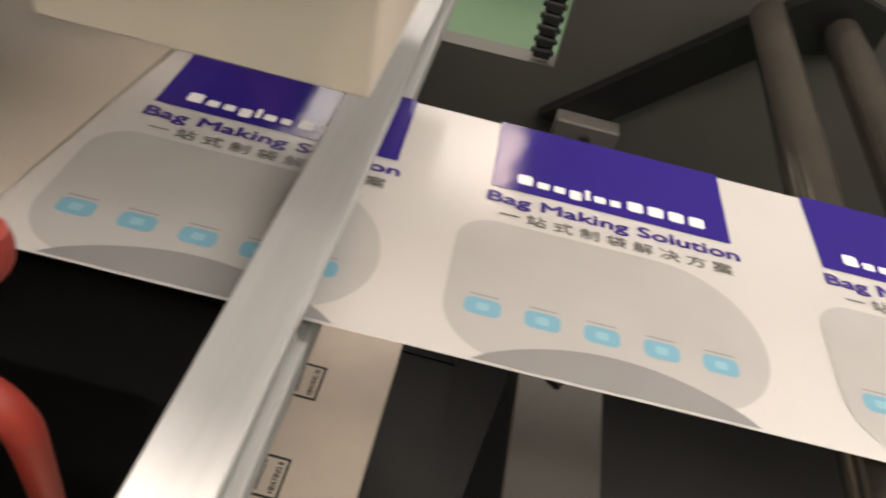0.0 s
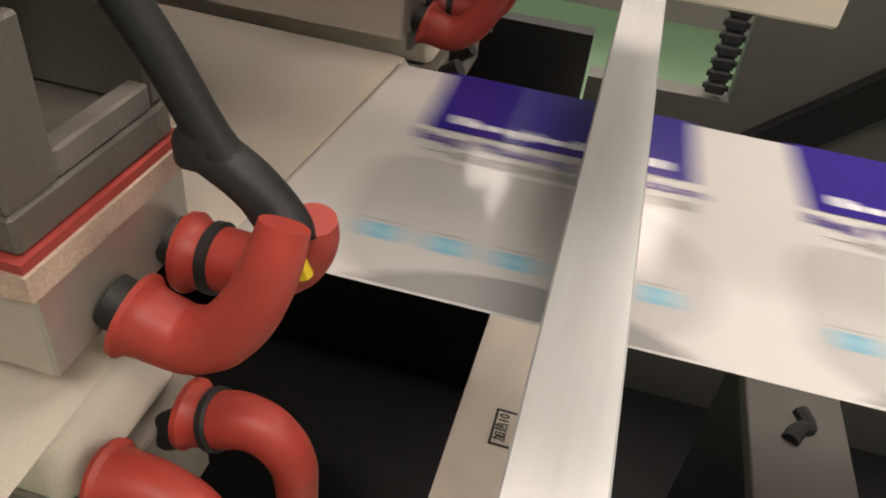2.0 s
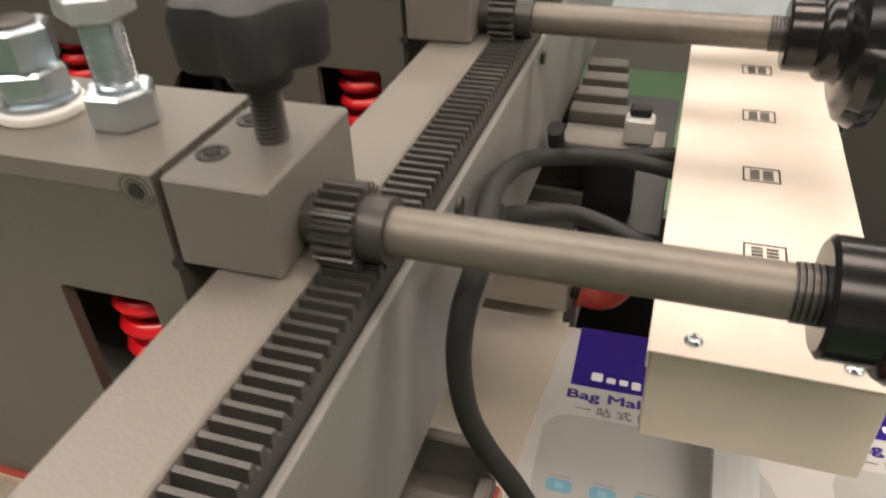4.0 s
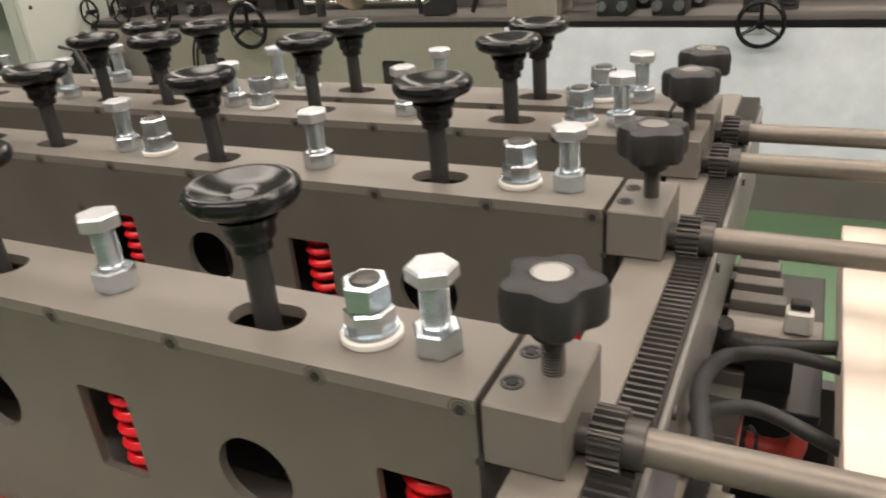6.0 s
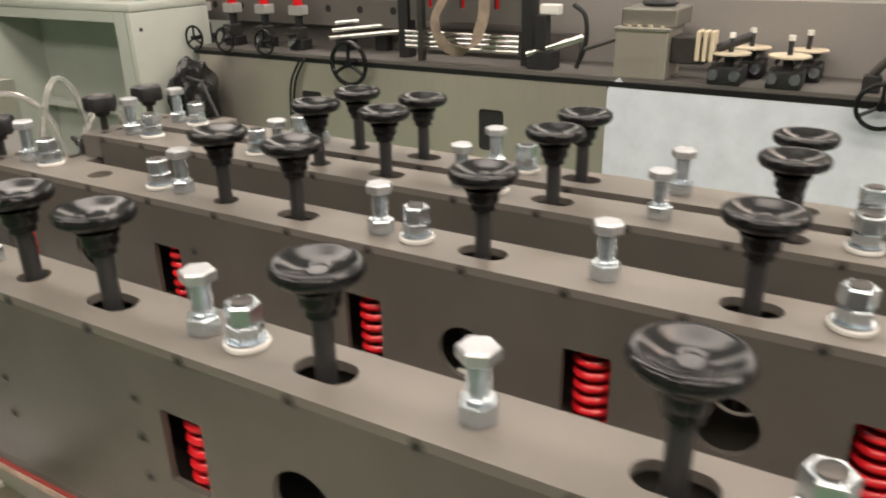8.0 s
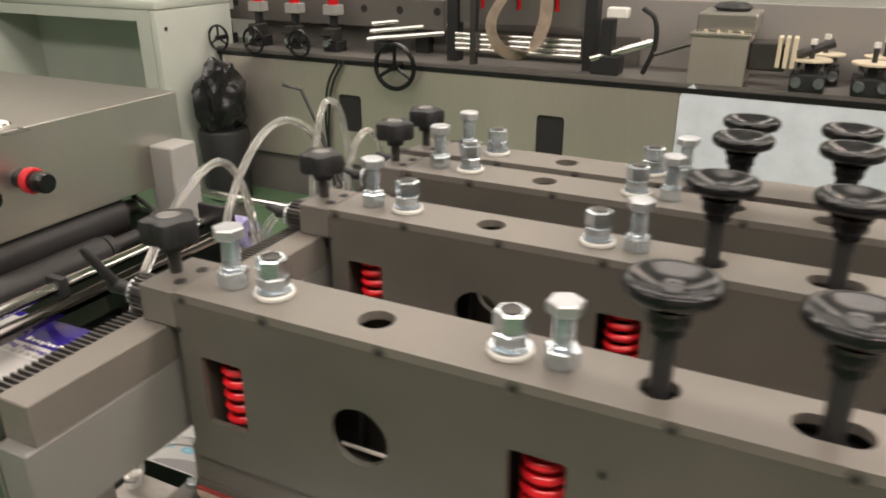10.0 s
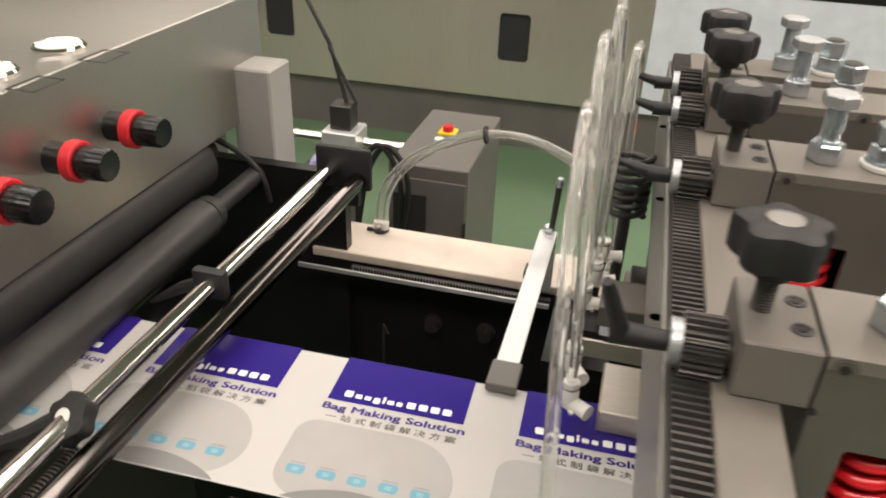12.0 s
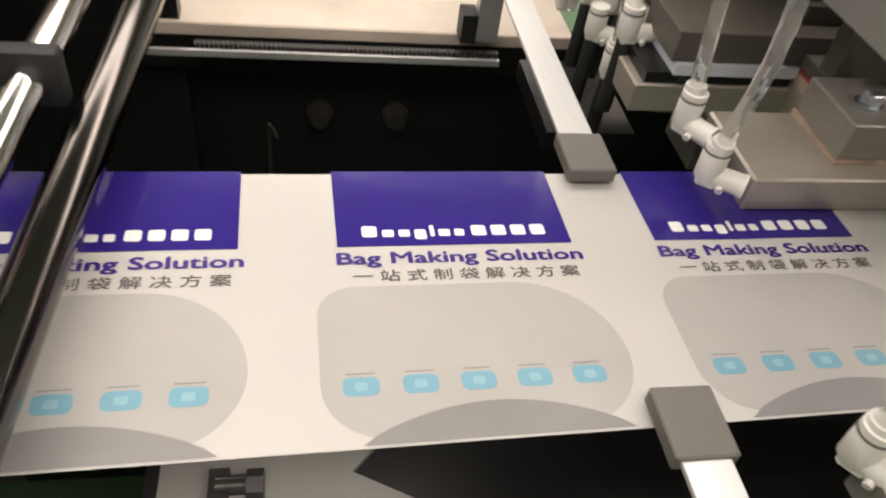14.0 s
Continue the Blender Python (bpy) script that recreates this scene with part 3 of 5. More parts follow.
def flat(bm, loop, z):
    vs = [bm.verts.new((x, y, z)) for x, y in loop]
    bm.faces.new(vs)


def arch(x0, x1, y0, h, n=20):
    return [(x1, y0), *[(x0 + (x1 - x0) * (1 - i / n), y0 + h * math.sin(math.pi * (i / n)) ** 0.75) for i in range(1, n)], (x0, y0)]


web = thing("film_web", "white plastic film web printed with violet bag designs", "film web", "", WEB)
N0, N1 = -14, 21
X0, X1 = N0 * PITCH - 0.03, N1 * PITCH
bm = bmesh.new()
nx = 420
rows = [[bm.verts.new((X0 + (X1 - X0) * i / nx, WIDE * j / 6, 0.00015 * math.sin(i * 0.9 + j * 1.3) * math.sin(i * 0.23 + j))) for j in range(7)] for i in range(nx + 1)]
for a, b in zip(rows, rows[1:]):
    for j in range(6):
        bm.faces.new((a[j], b[j], b[j + 1], a[j + 1]))
part("film", bm, FILM_WHITE, web)
PX = 0.136
shapes = []
H = 0.0004
bm = bmesh.new()
flat(bm, rect(0, PX, 0.1255, 0.1915), H)
shapes.append(("violet_panel", mesh_of("violet_panel", bm, INK_PURPLE, False)))
MARKS = []
x = 0.013
for w, h, lift in ((0.0095, 0.0085, 0), (0.0075, 0.0058, 0), (0.0072, 0.0058, 0), (0.0075, 0.0078, -0.002), (0.0028, 0.0085, 0), (0.0075, 0.0058, 0), (0.0065, 0.0058, 0), (0.0, 0, 0), (0.0098, 0.0082, 0), (0.0098, 0.0082, 0), (0.0098, 0.0082, 0), (0.0098, 0.0082, 0)):
    if w:
        bm = bmesh.new()
        a, b = 0.0135 + (x - 0.013) * 1.06, 0.0135 + (x + w - 0.013) * 1.06
        c, d = 0.132 + 1.2 * lift, 0.132 + 1.2 * (lift + h)
        flat(bm, rect(a + 0.08 * (b - a), b - 0.08 * (b - a), c + 0.0006, d - 0.0006, min(w, h) * 0.2, 3), H + 0.0002)
        MARKS.append(mesh_of("mark_bar", bm, INK_WHITE, False))
    x += w + 0.0014
me = text_mesh("Bag Making Solution", 0.0118, 0.1395, INK_TEXT, 0.0010)
shapes.append(("slogan", me))
me2 = text_mesh("一 站 式 制 袋 解 决 方 案", 0.0092, 0.1265, INK_GREY, 0.0003)
shapes.append(("slogan_line", me2))
bm = bmesh.new()
corners = ((0.143, 0.004, 0.040, -90), (0.143, 0.0955, 0.052, 0), (-0.013, 0.0955, 0.020, 90), (-0.013, 0.004, 0.030, 180))
loop = []
for cx, cy, r, a0 in corners:
    ox, oy = cx + (-r if cx > 0 else r), cy + (r if cy < 0.05 else -r)
    loop += [(ox + r * math.cos(math.radians(a0 + 9 * q)), oy + r * math.sin(math.radians(a0 + 9 * q))) for q in range(11)]
flat(bm, loop, H - 0.0001)
shapes.append(("clear_window", mesh_of("clear_window", bm, INK_WINDOW, False)))
bm = bmesh.new()
flat(bm, arch(0.004, 0.132, 0.0012, 0.0195), H)
shapes.append(("gusset", mesh_of("gusset", bm, INK_GUSSET, False)))
bm = bmesh.new()
flat(bm, rect(0.003, 0.0200, 0.0270, 0.0375, 0.0034, 4), H + 0.0001)
ICON = mesh_of("cyan_icon", bm, INK_CYAN, False)
bm = bmesh.new()
flat(bm, rect(0.0085, 0.0145, 0.0298, 0.0345, 0.0012, 2), H + 0.0003)
ICON_IN = mesh_of("icon_mark", bm, mat("pale_cyan_ink", (0.24, 0.42, 0.50), 0.25), False)
bm = bmesh.new()
flat(bm, rect(0.0045, 0.0185, 0.0392, 0.0399, 0.0002, 1), H + 0.0001)
CAPTION = mesh_of("icon_caption", bm, INK_GUSSET, False)
OFFS = {"slogan": Matrix.Translation((-0.001, 0.109, H)) @ Matrix.Diagonal((1, 1.05, 1, 1)), "slogan_line": Matrix.Translation((0.007, 0.0985, H))}
for k in range(N0, N1):
    for n, me in shapes:
        part(n, me, None, web, at=Matrix.Translation((k * PITCH, 0, 0)) @ OFFS.get(n, Matrix()))
    for me in MARKS if -4 <= k < 20 else ():
        part("mark_bar", me, None, web, at=Matrix.Translation((k * PITCH, 0, 0)))
    for i in range(5):
        part("cyan_icon", ICON, None, web, at=Matrix.Translation((k * PITCH - 0.006 + 0.0281 * i, 0, 0)))
        if -4 <= k < 20:
            part("icon_mark", ICON_IN, None, web, at=Matrix.Translation((k * PITCH - 0.006 + 0.0281 * i, 0, 0)))
            part("icon_caption", CAPTION, None, web, at=Matrix.Translation((k * PITCH - 0.006 + 0.0281 * i, 0, 0)))


# ---- white terminal boxes, bars across the web ----
def terminal_box(m, label, group, n_labels, y1):
    t = thing("terminal_box", label, "terminal box", group, m)
    W, Hh = 0.095, 0.053
    bm = bmesh.new()
    box(bm, 0, W, 0, y1, 0, Hh, bevel=0.0008)
    part("body", bm, BEIGE, t)
    bm = bmesh.new()
    box(bm, -0.0012, W + 0.0012, -0.0015, y1, Hh, Hh + 0.0016, bevel=0.0004)
    box(bm, -0.0016, -0.0004, -0.0015, y1, Hh - 0.008, Hh + 0.001)
    box(bm, W + 0.0004, W + 0.0016, -0.0015, y1, Hh - 0.008, Hh + 0.001)
    lid = part("lid", bm, BEIGE, t)
    for x, y in ((0.017, 0.0095), (0.081, 0.0095)):
        s = part("lid_screw", one(lathe, [(0.0042, 0.0), (0.0042, 0.0008), (0.003, 0.0022), (0.001, 0.0026)], Matrix.Translation((x, y, Hh + 0.0016)), 16), ZINC, lid)
        part("cross_slot", boxes((x - 0.0018, x + 0.0018, y - 0.0004, y + 0.0004, Hh + 0.0036, Hh + 0.0045), (x - 0.0004, x + 0.0004, y - 0.0018, y + 0.0018, Hh + 0.0036, Hh + 0.0045)), INK_DARK, s)
    for i in range(n_labels):
        y = 0.085 + 0.0825 * i
        bm = bmesh.new()
        for a, b, c, d in ((-0.0105, 0.0105, -0.0085, -0.0075), (-0.0105, 0.0105, 0.0075, 0.0085), (-0.0105, -0.0095, -0.0085, 0.0085), (0.0095, 0.0105, -0.0085, 0.0085)):
            box(bm, 0.048 + a, 0.048 + b, y + c, y + d, Hh + 0.0016, Hh + 0.0019)
        for a, b in ((-0.0065, -0.0010), (0.0008, 0.0065)):
            for q in (-0.0045, -0.0015, 0.0015, 0.0045):
                box(bm, 0.048 + a, 0.048 + b, y + q - 0.001, y + q + 0.0008, Hh + 0.0016, Hh + 0.0019)
        part("label", bm, INK_DARK, lid, "square black-framed label with small bars of writing")
    return t


terminal_box(Matrix.Translation((0.1695, 0.0745, Z - 0.157)), "cream sheet-metal terminal box with labelled lid over the web", "terminal boxes", 5, 0.42)
low_box = terminal_box(Matrix.Translation((0.1795, -0.06, Z - 0.5525)), "cream sheet-metal terminal box with printed labels under the web", "terminal boxes", 0, 0.56)
for y, number in ((0.13, "6"), (0.21, "8"), (0.29, "10")):
    bm = bmesh.new()
    for a, b_, c, d in ((-0.0125, 0.0125, -0.0155, -0.0137), (-0.0125, 0.0125, 0.0137, 0.0155), (-0.0125, -0.0107, -0.0155, 0.0155), (0.0107, 0.0125, -0.0155, 0.0155)):
        box(bm, 0.036 + a, 0.036 + b_, y + c, y + d, 0.0546, 0.0549)
    lb = part("label", bm, INK_DARK, low_box, "black-framed heating label")
    turn = Matrix.Translation((0.034, y - 0.0115, 0.0548)) @ pose(0, 0, 0, 0, 0, 90)
    part("writing", text_mesh("加热" + number, 0.0095, 0.023, INK_DARK, 0.0006), None, lb, at=turn)
    turn = Matrix.Translation((0.0445, y - 0.0115, 0.0548)) @ pose(0, 0, 0, 0, 0, 90)
    part("writing", text_mesh("HEATING " + number, 0.0055, 0.023, INK_DARK, 0.0004), None, lb, at=turn)
gb = thing("guide_bar", "worn brushed aluminium flat bar lying across the film", "flat bar")
part("bar", one(box, 0.2185, 0.2465, -0.12, 0.52, Z - 0.2725, Z - 0.2655, bevel=0.0008), ALU, gb)
for y in (-0.105, 0.505):
    part("end_screw", one(lathe, [(0.005, 0), (0.005, 0.002), (0.003, 0.003)], Matrix.Translation((0.2325, y, Z - 0.2655)), 16), ZINC, gb)
gb = thing("support_bar", "aluminium flat bar under the film", "flat bar")
part("bar", one(box, 0.2185, 0.2465, -0.12, 0.52, Z - 0.315, Z - 0.3, bevel=0.0008), ALU, gb)
for y in (-0.11, 0.5):
    part("end_post", boxes((0.226, 0.239, y, y + 0.012, Z - 0.2998, Z - 0.2727)), STEEL_DARK, gb)


# ---- heated seal bars under the beams ----
def seal_bar(y, dz, x0=-1.15, x1=0.103, ways=4):
    t = thing("seal_bar", "heated steel seal bar with mica board and red hoses", "seal bar", "seal bars", Matrix.Translation((0, y, Z + dz)))
    bm = bmesh.new()
    box(bm, x0, x1, 0.002, 0.068, -0.2765, -0.2485, bevel=0.001)
    part("bar", bm, SATIN, t)
    part("mica_board", boxes((x0, x1 + 0.0015, 0.0, 0.07, -0.2483, -0.2405)), PINK_BOARD, t)
    part("red_pad", boxes((x0, x1 + 0.0005, 0.0008, 0.0692, -0.2403, -0.2375)), RED_PAD, t)
    part("carrier_plate", one(box, x0, x1 - 0.001, 0.003, 0.067, -0.2373, -0.2265, bevel=0.001), PAINT, t)
    part("rear_web", one(box, x0, x1 - 0.002, 0.0595, 0.0668, -0.2263, -0.1975, bevel=0.0012), PAINT, t)
    part("front_web", one(box, x0, x1 - 0.001, 0.003, 0.0205, -0.2263, -0.1850, bevel=0.0008), PAINT, t)
    part("end_plate", one(box, x1 - 0.008, x1 - 0.0015, 0.0207, 0.0593, -0.2263, -0.2185, bevel=0.0008), PAINT_BLOCK, t)
    part("foil_tab", boxes((x1 - 0.004, x1 - 0.0005, 0.026, 0.046, -0.291, -0.2767)), BAR_STEEL, t, "bent bright foil tab")
    for hx in (-0.95, -0.5, -0.1):
        part("hanger", boxes((hx, hx + 0.05, 0.02, 0.05, -0.2263, -HB - 0.0005 - dz)), PAINT, t)
    for hy in (0.026, 0.056):
        part("nipple", one(cyl, (x1, hy, -0.2685), (x1 + 0.010, hy, -0.2725), 0.0080, seg=20), RUBBER, t)
    # boots that taper from a flange to the cable
    for way in ([(0.006, 0.026, -0.272), (0.015, 0.026, -0.2745), (0.024, 0.026, -0.2755), (0.034, 0.026, -0.270), (0.043, 0.027, -0.257), (0.048, 0.030, -0.243), (0.0495, 0.034, -0.234)], [(0.006, 0.056, -0.272), (0.018, 0.056, -0.2715), (0.032, 0.055, -0.2695), (0.043, 0.053, -0.262), (0.049, 0.051, -0.251), (0.050, 0.050, -0.243)], [(-0.002, 0.010, -0.331), (0.008, 0.010, -0.330), (0.018, 0.010, -0.331), (0.028, 0.010, -0.336), (0.036, 0.011, -0.352), (0.038, 0.012, -0.40)], [(0.004, 0.046, -0.338), (0.015, 0.046, -0.337), (0.025, 0.046, -0.3335), (0.035, 0.046, -0.336), (0.043, 0.046, -0.348), (0.0445, 0.046, -0.37), (0.0445, 0.046, -0.42)])[:ways]:
        pts = curve_pts([(x1 + a, b, c) for a, b, c in way], 30)
        n = len(pts)
        radii = [0.0128, 0.0130, 0.0112, 0.0108] + [0.0107 - 0.0042 * (i / n) ** 1.4 for i in range(4, n)]
        h = part("hose", one(sweep, pts, radii, 18), RED_HOSE, t)
        bm = bmesh.new()
        d = pts[6] - pts[5]
        lathe(bm, [(0.0107, -0.002), (0.0116, -0.0012), (0.0116, 0.0012), (0.0107, 0.002)], Matrix.Translation(pts[5]) @ d.to_track_quat("Z", "Y").to_matrix().to_4x4(), 24)
        if way[0][1] > 0.03:
            part("hose_clamp", bm, RUBBER, h)
        else:
            bm.free()
    bm = bmesh.new()
    box(bm, x0, x1 - 0.010, 0.002, 0.066, -0.345, -0.311, bevel=0.009, seg=4)
    part("lower_pad", bm, PTFE, t)
    part("lower_bar", one(box, x0, x1 - 0.006, 0.004, 0.068, -0.40, -0.3455, bevel=0.001), BAR_STEEL, t)
    for hy, hz in ((0.010, -0.355), (0.046, -0.352)):
        part("nipple", one(cyl, (x1 - 0.006, hy, hz), (x1 + 0.010, hy, hz + 0.012), 0.0075, seg=20), RUBBER, t)
    return t


seal_bar(0.004, 0.018)
seal_bar(0.294, 0.0, ways=2)
seal_bar(0.413, 0.0, ways=2)
seal_bar(0.51, 0.0, ways=1)


def sleeve_cable(name, ctrl, r, label):
    t = thing(name, label, "cable")
    pts = curve_pts(ctrl, 60)
    part("sleeve", one(sweep, pts, r, 14), RUBBER, t)
    return t, pts


cab, pts = sleeve_cable("heater_cable", [(0.146, 0.05, 0.971), (0.137, 0.05, 0.984), (0.127, 0.05, 0.996), (0.115, 0.05, 1.018), (0.104, 0.047, 1.040), (0.096, 0.042, 1.068), (0.093, 0.040, 1.10), (0.095, 0.042, 1.128), (0.097, 0.06, 1.142), (0.090, 0.10, 1.142), (0.0845, 0.14, 1.132), (0.088, 0.19, 1.118), (0.10, 0.25, 1.09), (0.14, 0.275, 1.08), (0.22, 0.285, 1.06)], 0.0055, "thick black rubber-sleeved heater cable")
part("tape_wrap", one(sweep, curve_pts([(0.151, 0.045, 0.972), (0.147, 0.049, 0.976), (0.137, 0.05, 0.9855), (0.124, 0.051, 0.9925)], 16), 0.0068, 14), MATT_BLACK, cab)
part("tape_knot", one(box, 0.118, 0.130, 0.044, 0.056, 0.987, 0.999, bevel=0.003, seg=2), MATT_BLACK, cab)
part("core_sheath", one(sweep, curve_pts([(0.147, 0.047, 0.973), (0.151, 0.047, 0.967), (0.153, 0.048, 0.960)], 10), 0.0026, 8), YELLOW, cab)
sleeve_cable("hose_cable", [(0.0865, 0.128, 1.121), (0.0845, 0.142, 1.108), (0.089, 0.17, 1.094), (0.117, 0.2, 1.08), (0.154, 0.193, 1.072), (0.185, 0.2, 1.05), (0.19, 0.22, 1.0)], 0.0055, "black rubber cable bending beside the cross rail")
sleeve_cable("hose_cable", [(0.085, 0.30, 1.085), (0.087, 0.315, 1.062), (0.11, 0.33, 1.05), (0.18, 0.34, 1.055), (0.24, 0.36, 1.05)], 0.0062, "black rubber cable looping beside the cross rail")
conn = thing("cable_connector", "white plug connector with a black latch on the cables", "connector")
part("plug", one(box, 0.128, 0.15, 0.358, 0.375, 1.0487, 1.070, bevel=0.002), WHITE_PLASTIC, conn)
part("latch", one(box, 0.131, 0.147, 0.362, 0.372, 1.0702, 1.078, bevel=0.0015), MATT_BLACK, conn)


t = thing("terminal_plates", "row of grey carrier plates over a black tray", "carrier plates")
part("tray", one(box, 0.082, 0.166, 0.335, 0.60, 0.975, 0.985, bevel=0.001), BLACK_MACHINE, t)
for k in range(4):
    part("plate", one(box, 0.080, 0.128 - 0.004 * k, 0.392 + 0.034 * k, 0.410 + 0.034 * k, 0.9852, 1.058, bevel=0.001), PAINT, t)
part("cross_plate", one(box, 0.0805, 0.160, 0.352, 0.388, 1.040, 1.0485, bevel=0.001), BAR_STEEL, t)
part("cross_foot", boxes((0.10, 0.14, 0.36, 0.38, 0.9852, 1.0398)), BLACK_MACHINE, t)


def cloth(name, corners, z, n, sag, label):
    bm = bmesh.new()
    (x0, y0), (x1, y1), (x2, y2), (x3, y3) = corners
    rows = []
    for i in range(n + 1):
        u, row = i / n, []
        for j in range(n + 1):
            v = j / n
            x = (x0 * (1 - u) + x1 * u) * (1 - v) + (x3 * (1 - u) + x2 * u) * v
            y = (y0 * (1 - u) + y1 * u) * (1 - v) + (y3 * (1 - u) + y2 * u) * v
            row.append(bm.verts.new((x, y, z + sag(u, v) + 0.0006 * math.sin(9 * u + 5 * v))))
        rows.append(row)
    for a, b in zip(rows, rows[1:]):
        for j in range(n):
            bm.faces.new((a[j], b[j], b[j + 1], a[j + 1]))
    bmesh.ops.solidify(bm, geom=bm.faces[:], thickness=0.0005)
    return solo(name, bm, PTFE, label, "cloth", "heat cloths")


cloth("ptfe_cloth", ((-1.0, 0.078), (0.094, 0.083), (0.107, 0.292), (-1.0, 0.292)), Z - 0.2842, 12, lambda u, v: 0.004 * (1 - v) * (1 - u) + 0.0138 * (1 - u), "cream heat-resistant cloth lying over the film")
cloth("ptfe_cloth", ((-0.78, -0.2), (0.116, -0.2), (0.1042, 0.03), (-0.78, 0.03)), Z - 0.2695, 12, lambda u, v: -0.006 * (1 - v) ** 1.5, "cream heat-resistant cloth lying under the front seal bar")

# ---- machine frame round the web ----
bed = thing("machine_bed", "black painted machine bed standing on the floor under the web", "machine bed")
part("side_plate", boxes((-1.72, 0.34, -0.15, -0.13, 0.0, 0.66)), BLACK_MACHINE, bed)
part("side_plate", boxes((-1.72, 0.2, 0.60, 0.62, 0.0, 0.835)), BLACK_MACHINE, bed)
part("bottom_plate", boxes((-1.72, 0.34, -0.13, 0.60, 0.30, 0.32)), BLACK_MACHINE, bed)
part("outfeed_tray", boxes((0.3402, 1.69, -0.13, 0.6998, 0.28, 0.30)), BLACK_MACHINE, bed)
part("tray_end", boxes((0.2012, 0.3398, 0.6202, 0.6998, 0.28, 0.30)), BLACK_MACHINE, bed)
part("tray_front", boxes((0.3402, 1.69, -0.15, -0.1302, 0.0, 0.56)), BLACK_MACHINE, bed)
for x in (-1.5, -0.75):
    part("crossbar", one(cyl, (x, -0.13, 0.5), (x, 0.6, 0.5), 0.02, seg=16), BLACK_MACHINE, bed)
for x, y in ((0.0145, -0.13), (0.0145, 0.64), (-1.187, -0.13), (-1.187, 0.64)):
    part("rail_post", boxes((x + 0.002, x + 0.033, y, y + 0.05, 0.64, Z - 0.1535)), GREY_MACHINE, bed)

# low plates seen beneath the film at the outfeed
t = thing("bracket_plate", "grey steel bracket plate with a slotted black hole under the film", "bracket")
part("plate", one(box, 0.368, 0.434, -0.14, 0.42, 0.700, 0.714, bevel=0.001), GREY_MACHINE, t)
bm = bmesh.new()
sweep(bm, curve_pts([(0.394, 0.275, 0.7145), (0.401, 0.287, 0.7145), (0.408, 0.292, 0.7145), (0.404, 0.305, 0.7145)], 12), 0.006, 8)
part("slot", bm, DARK_IN, t)
part("stand", boxes((0.385, 0.415, -0.14, 0.42, 0.0, 0.6998)), BLACK_MACHINE, t)
t = thing("outfeed_machine", "dark grey outfeed machine side plate with roller arm", "machine frame")
bm = bmesh.new()
plate(bm, [(0.201, 0.0), (1.7, 0.0), (1.7, 1.3), (0.351, 1.3), (0.354, 0.754), (0.201, 0.752)], [], 0.03, Matrix.Translation((0, 0.73, 0)) @ pose(0, 0, 0, 90, 0, 0))
part("plate", bm, SIDE_GREY, t)
bm = bmesh.new()
plate(bm, [(0.352, 0.70), (0.40, 0.685), (0.56, 0.835), (0.66, 0.865), (0.66, 0.905), (0.60, 0.92), (0.53, 0.865)], [], 0.018, Matrix.Translation((0, 0.6995, 0)) @ pose(0, 0, 0, 90, 0, 0))
part("roller_arm", bm, BLACK_MACHINE, t, "black bent arm carrying the rollers")
part("block", one(box, 0.371, 0.445, 0.655, 0.681, 0.681, 0.717, bevel=0.002), GREY_MACHINE, t)
part("block_bolt", one(cyl, (0.408, 0.655, 0.70), (0.408, 0.649, 0.70), 0.007, seg=6), STEEL_DARK, t)
ROLL = mat("polished_roller", (0.26, 0.235, 0.2), 0.16, 0.85, 0.08, 150, 0.05, 0.2, 14)
for x in (0.512, 0.588):
    r = thing("guide_roller", "dark polished steel guide roller under the film", "roller", "guide rollers")
    part("roller", one(cyl, (x, 0.0, 0.879), (x + 0.029, 0.668, 0.880), 0.018, seg=40), ROLL, r)
    part("journal", one(cyl, (x + 0.029, 0.668, 0.880), (x + 0.0295, 0.681, 0.880), 0.011, seg=16), STEEL_DARK, r)
t = thing("drag_chain", "black plastic cable drag chain hanging by the machine", "cable chain")
for i in range(22):
    part("chain_link", one(box, 0.326, 0.347, 0.704, 0.718, 0.758 + 0.014 * i, 0.770 + 0.014 * i, bevel=0.002), MATT_BLACK, t)
    part("chain_pin", one(cyl, (0.323, 0.711, 0.7645 + 0.014 * i), (0.350, 0.711, 0.7645 + 0.014 * i), 0.0035, seg=8), RUBBER, t)

# ---- infeed side: drive unit with regulators ----
INFEED = Matrix.Translation((0.010, 0, -0.007))
unit = thing("drive_unit", "brushed stainless drive unit with red and black pressure regulators", "machine", m=INFEED)
bm = bmesh.new()
box(bm, -2.6, -1.817, -0.32, 0.69, 1.03, 1.205, bevel=0.0015)
part("housing", bm, STAINLESS, unit)
part("stand", boxes((-2.6, -1.98, -0.32, -0.28, 0.007, 1.0298)), GREY_MACHINE, unit)
part("stand", boxes((-2.6, -1.995, 0.58, 0.62, 0.007, 1.0298)), GREY_MACHINE, unit)
for y in (0.335, 0.235, 0.13):
    g = part("gauge", one(lathe, [(0.028, 0), (0.028, 0.003), (0.0255, 0.0055), (0.024, 0.0045)], Matrix.Translation((-1.868, y, 1.205)), 40), CHROME, unit, "round chrome-rimmed gauge")
    part("gauge_face", one(cyl, (-1.868, y, 1.2095), (-1.868, y, 1.2105), 0.0235, seg=36), LABEL_W, g)
    bm = bmesh.new()
    for a, b_, c, d in ((0.046, 0.049, -0.02, 0.02), (0.075, 0.078, -0.02, 0.02), (0.046, 0.078, -0.022, -0.019), (0.046, 0.078, 0.019, 0.022)):
        box(bm, -1.868 + a, -1.868 + b_, y + c - 0.01, y + d - 0.01, 1.2052, 1.2056)
    part("name_plate", bm, STEEL_DARK, unit)
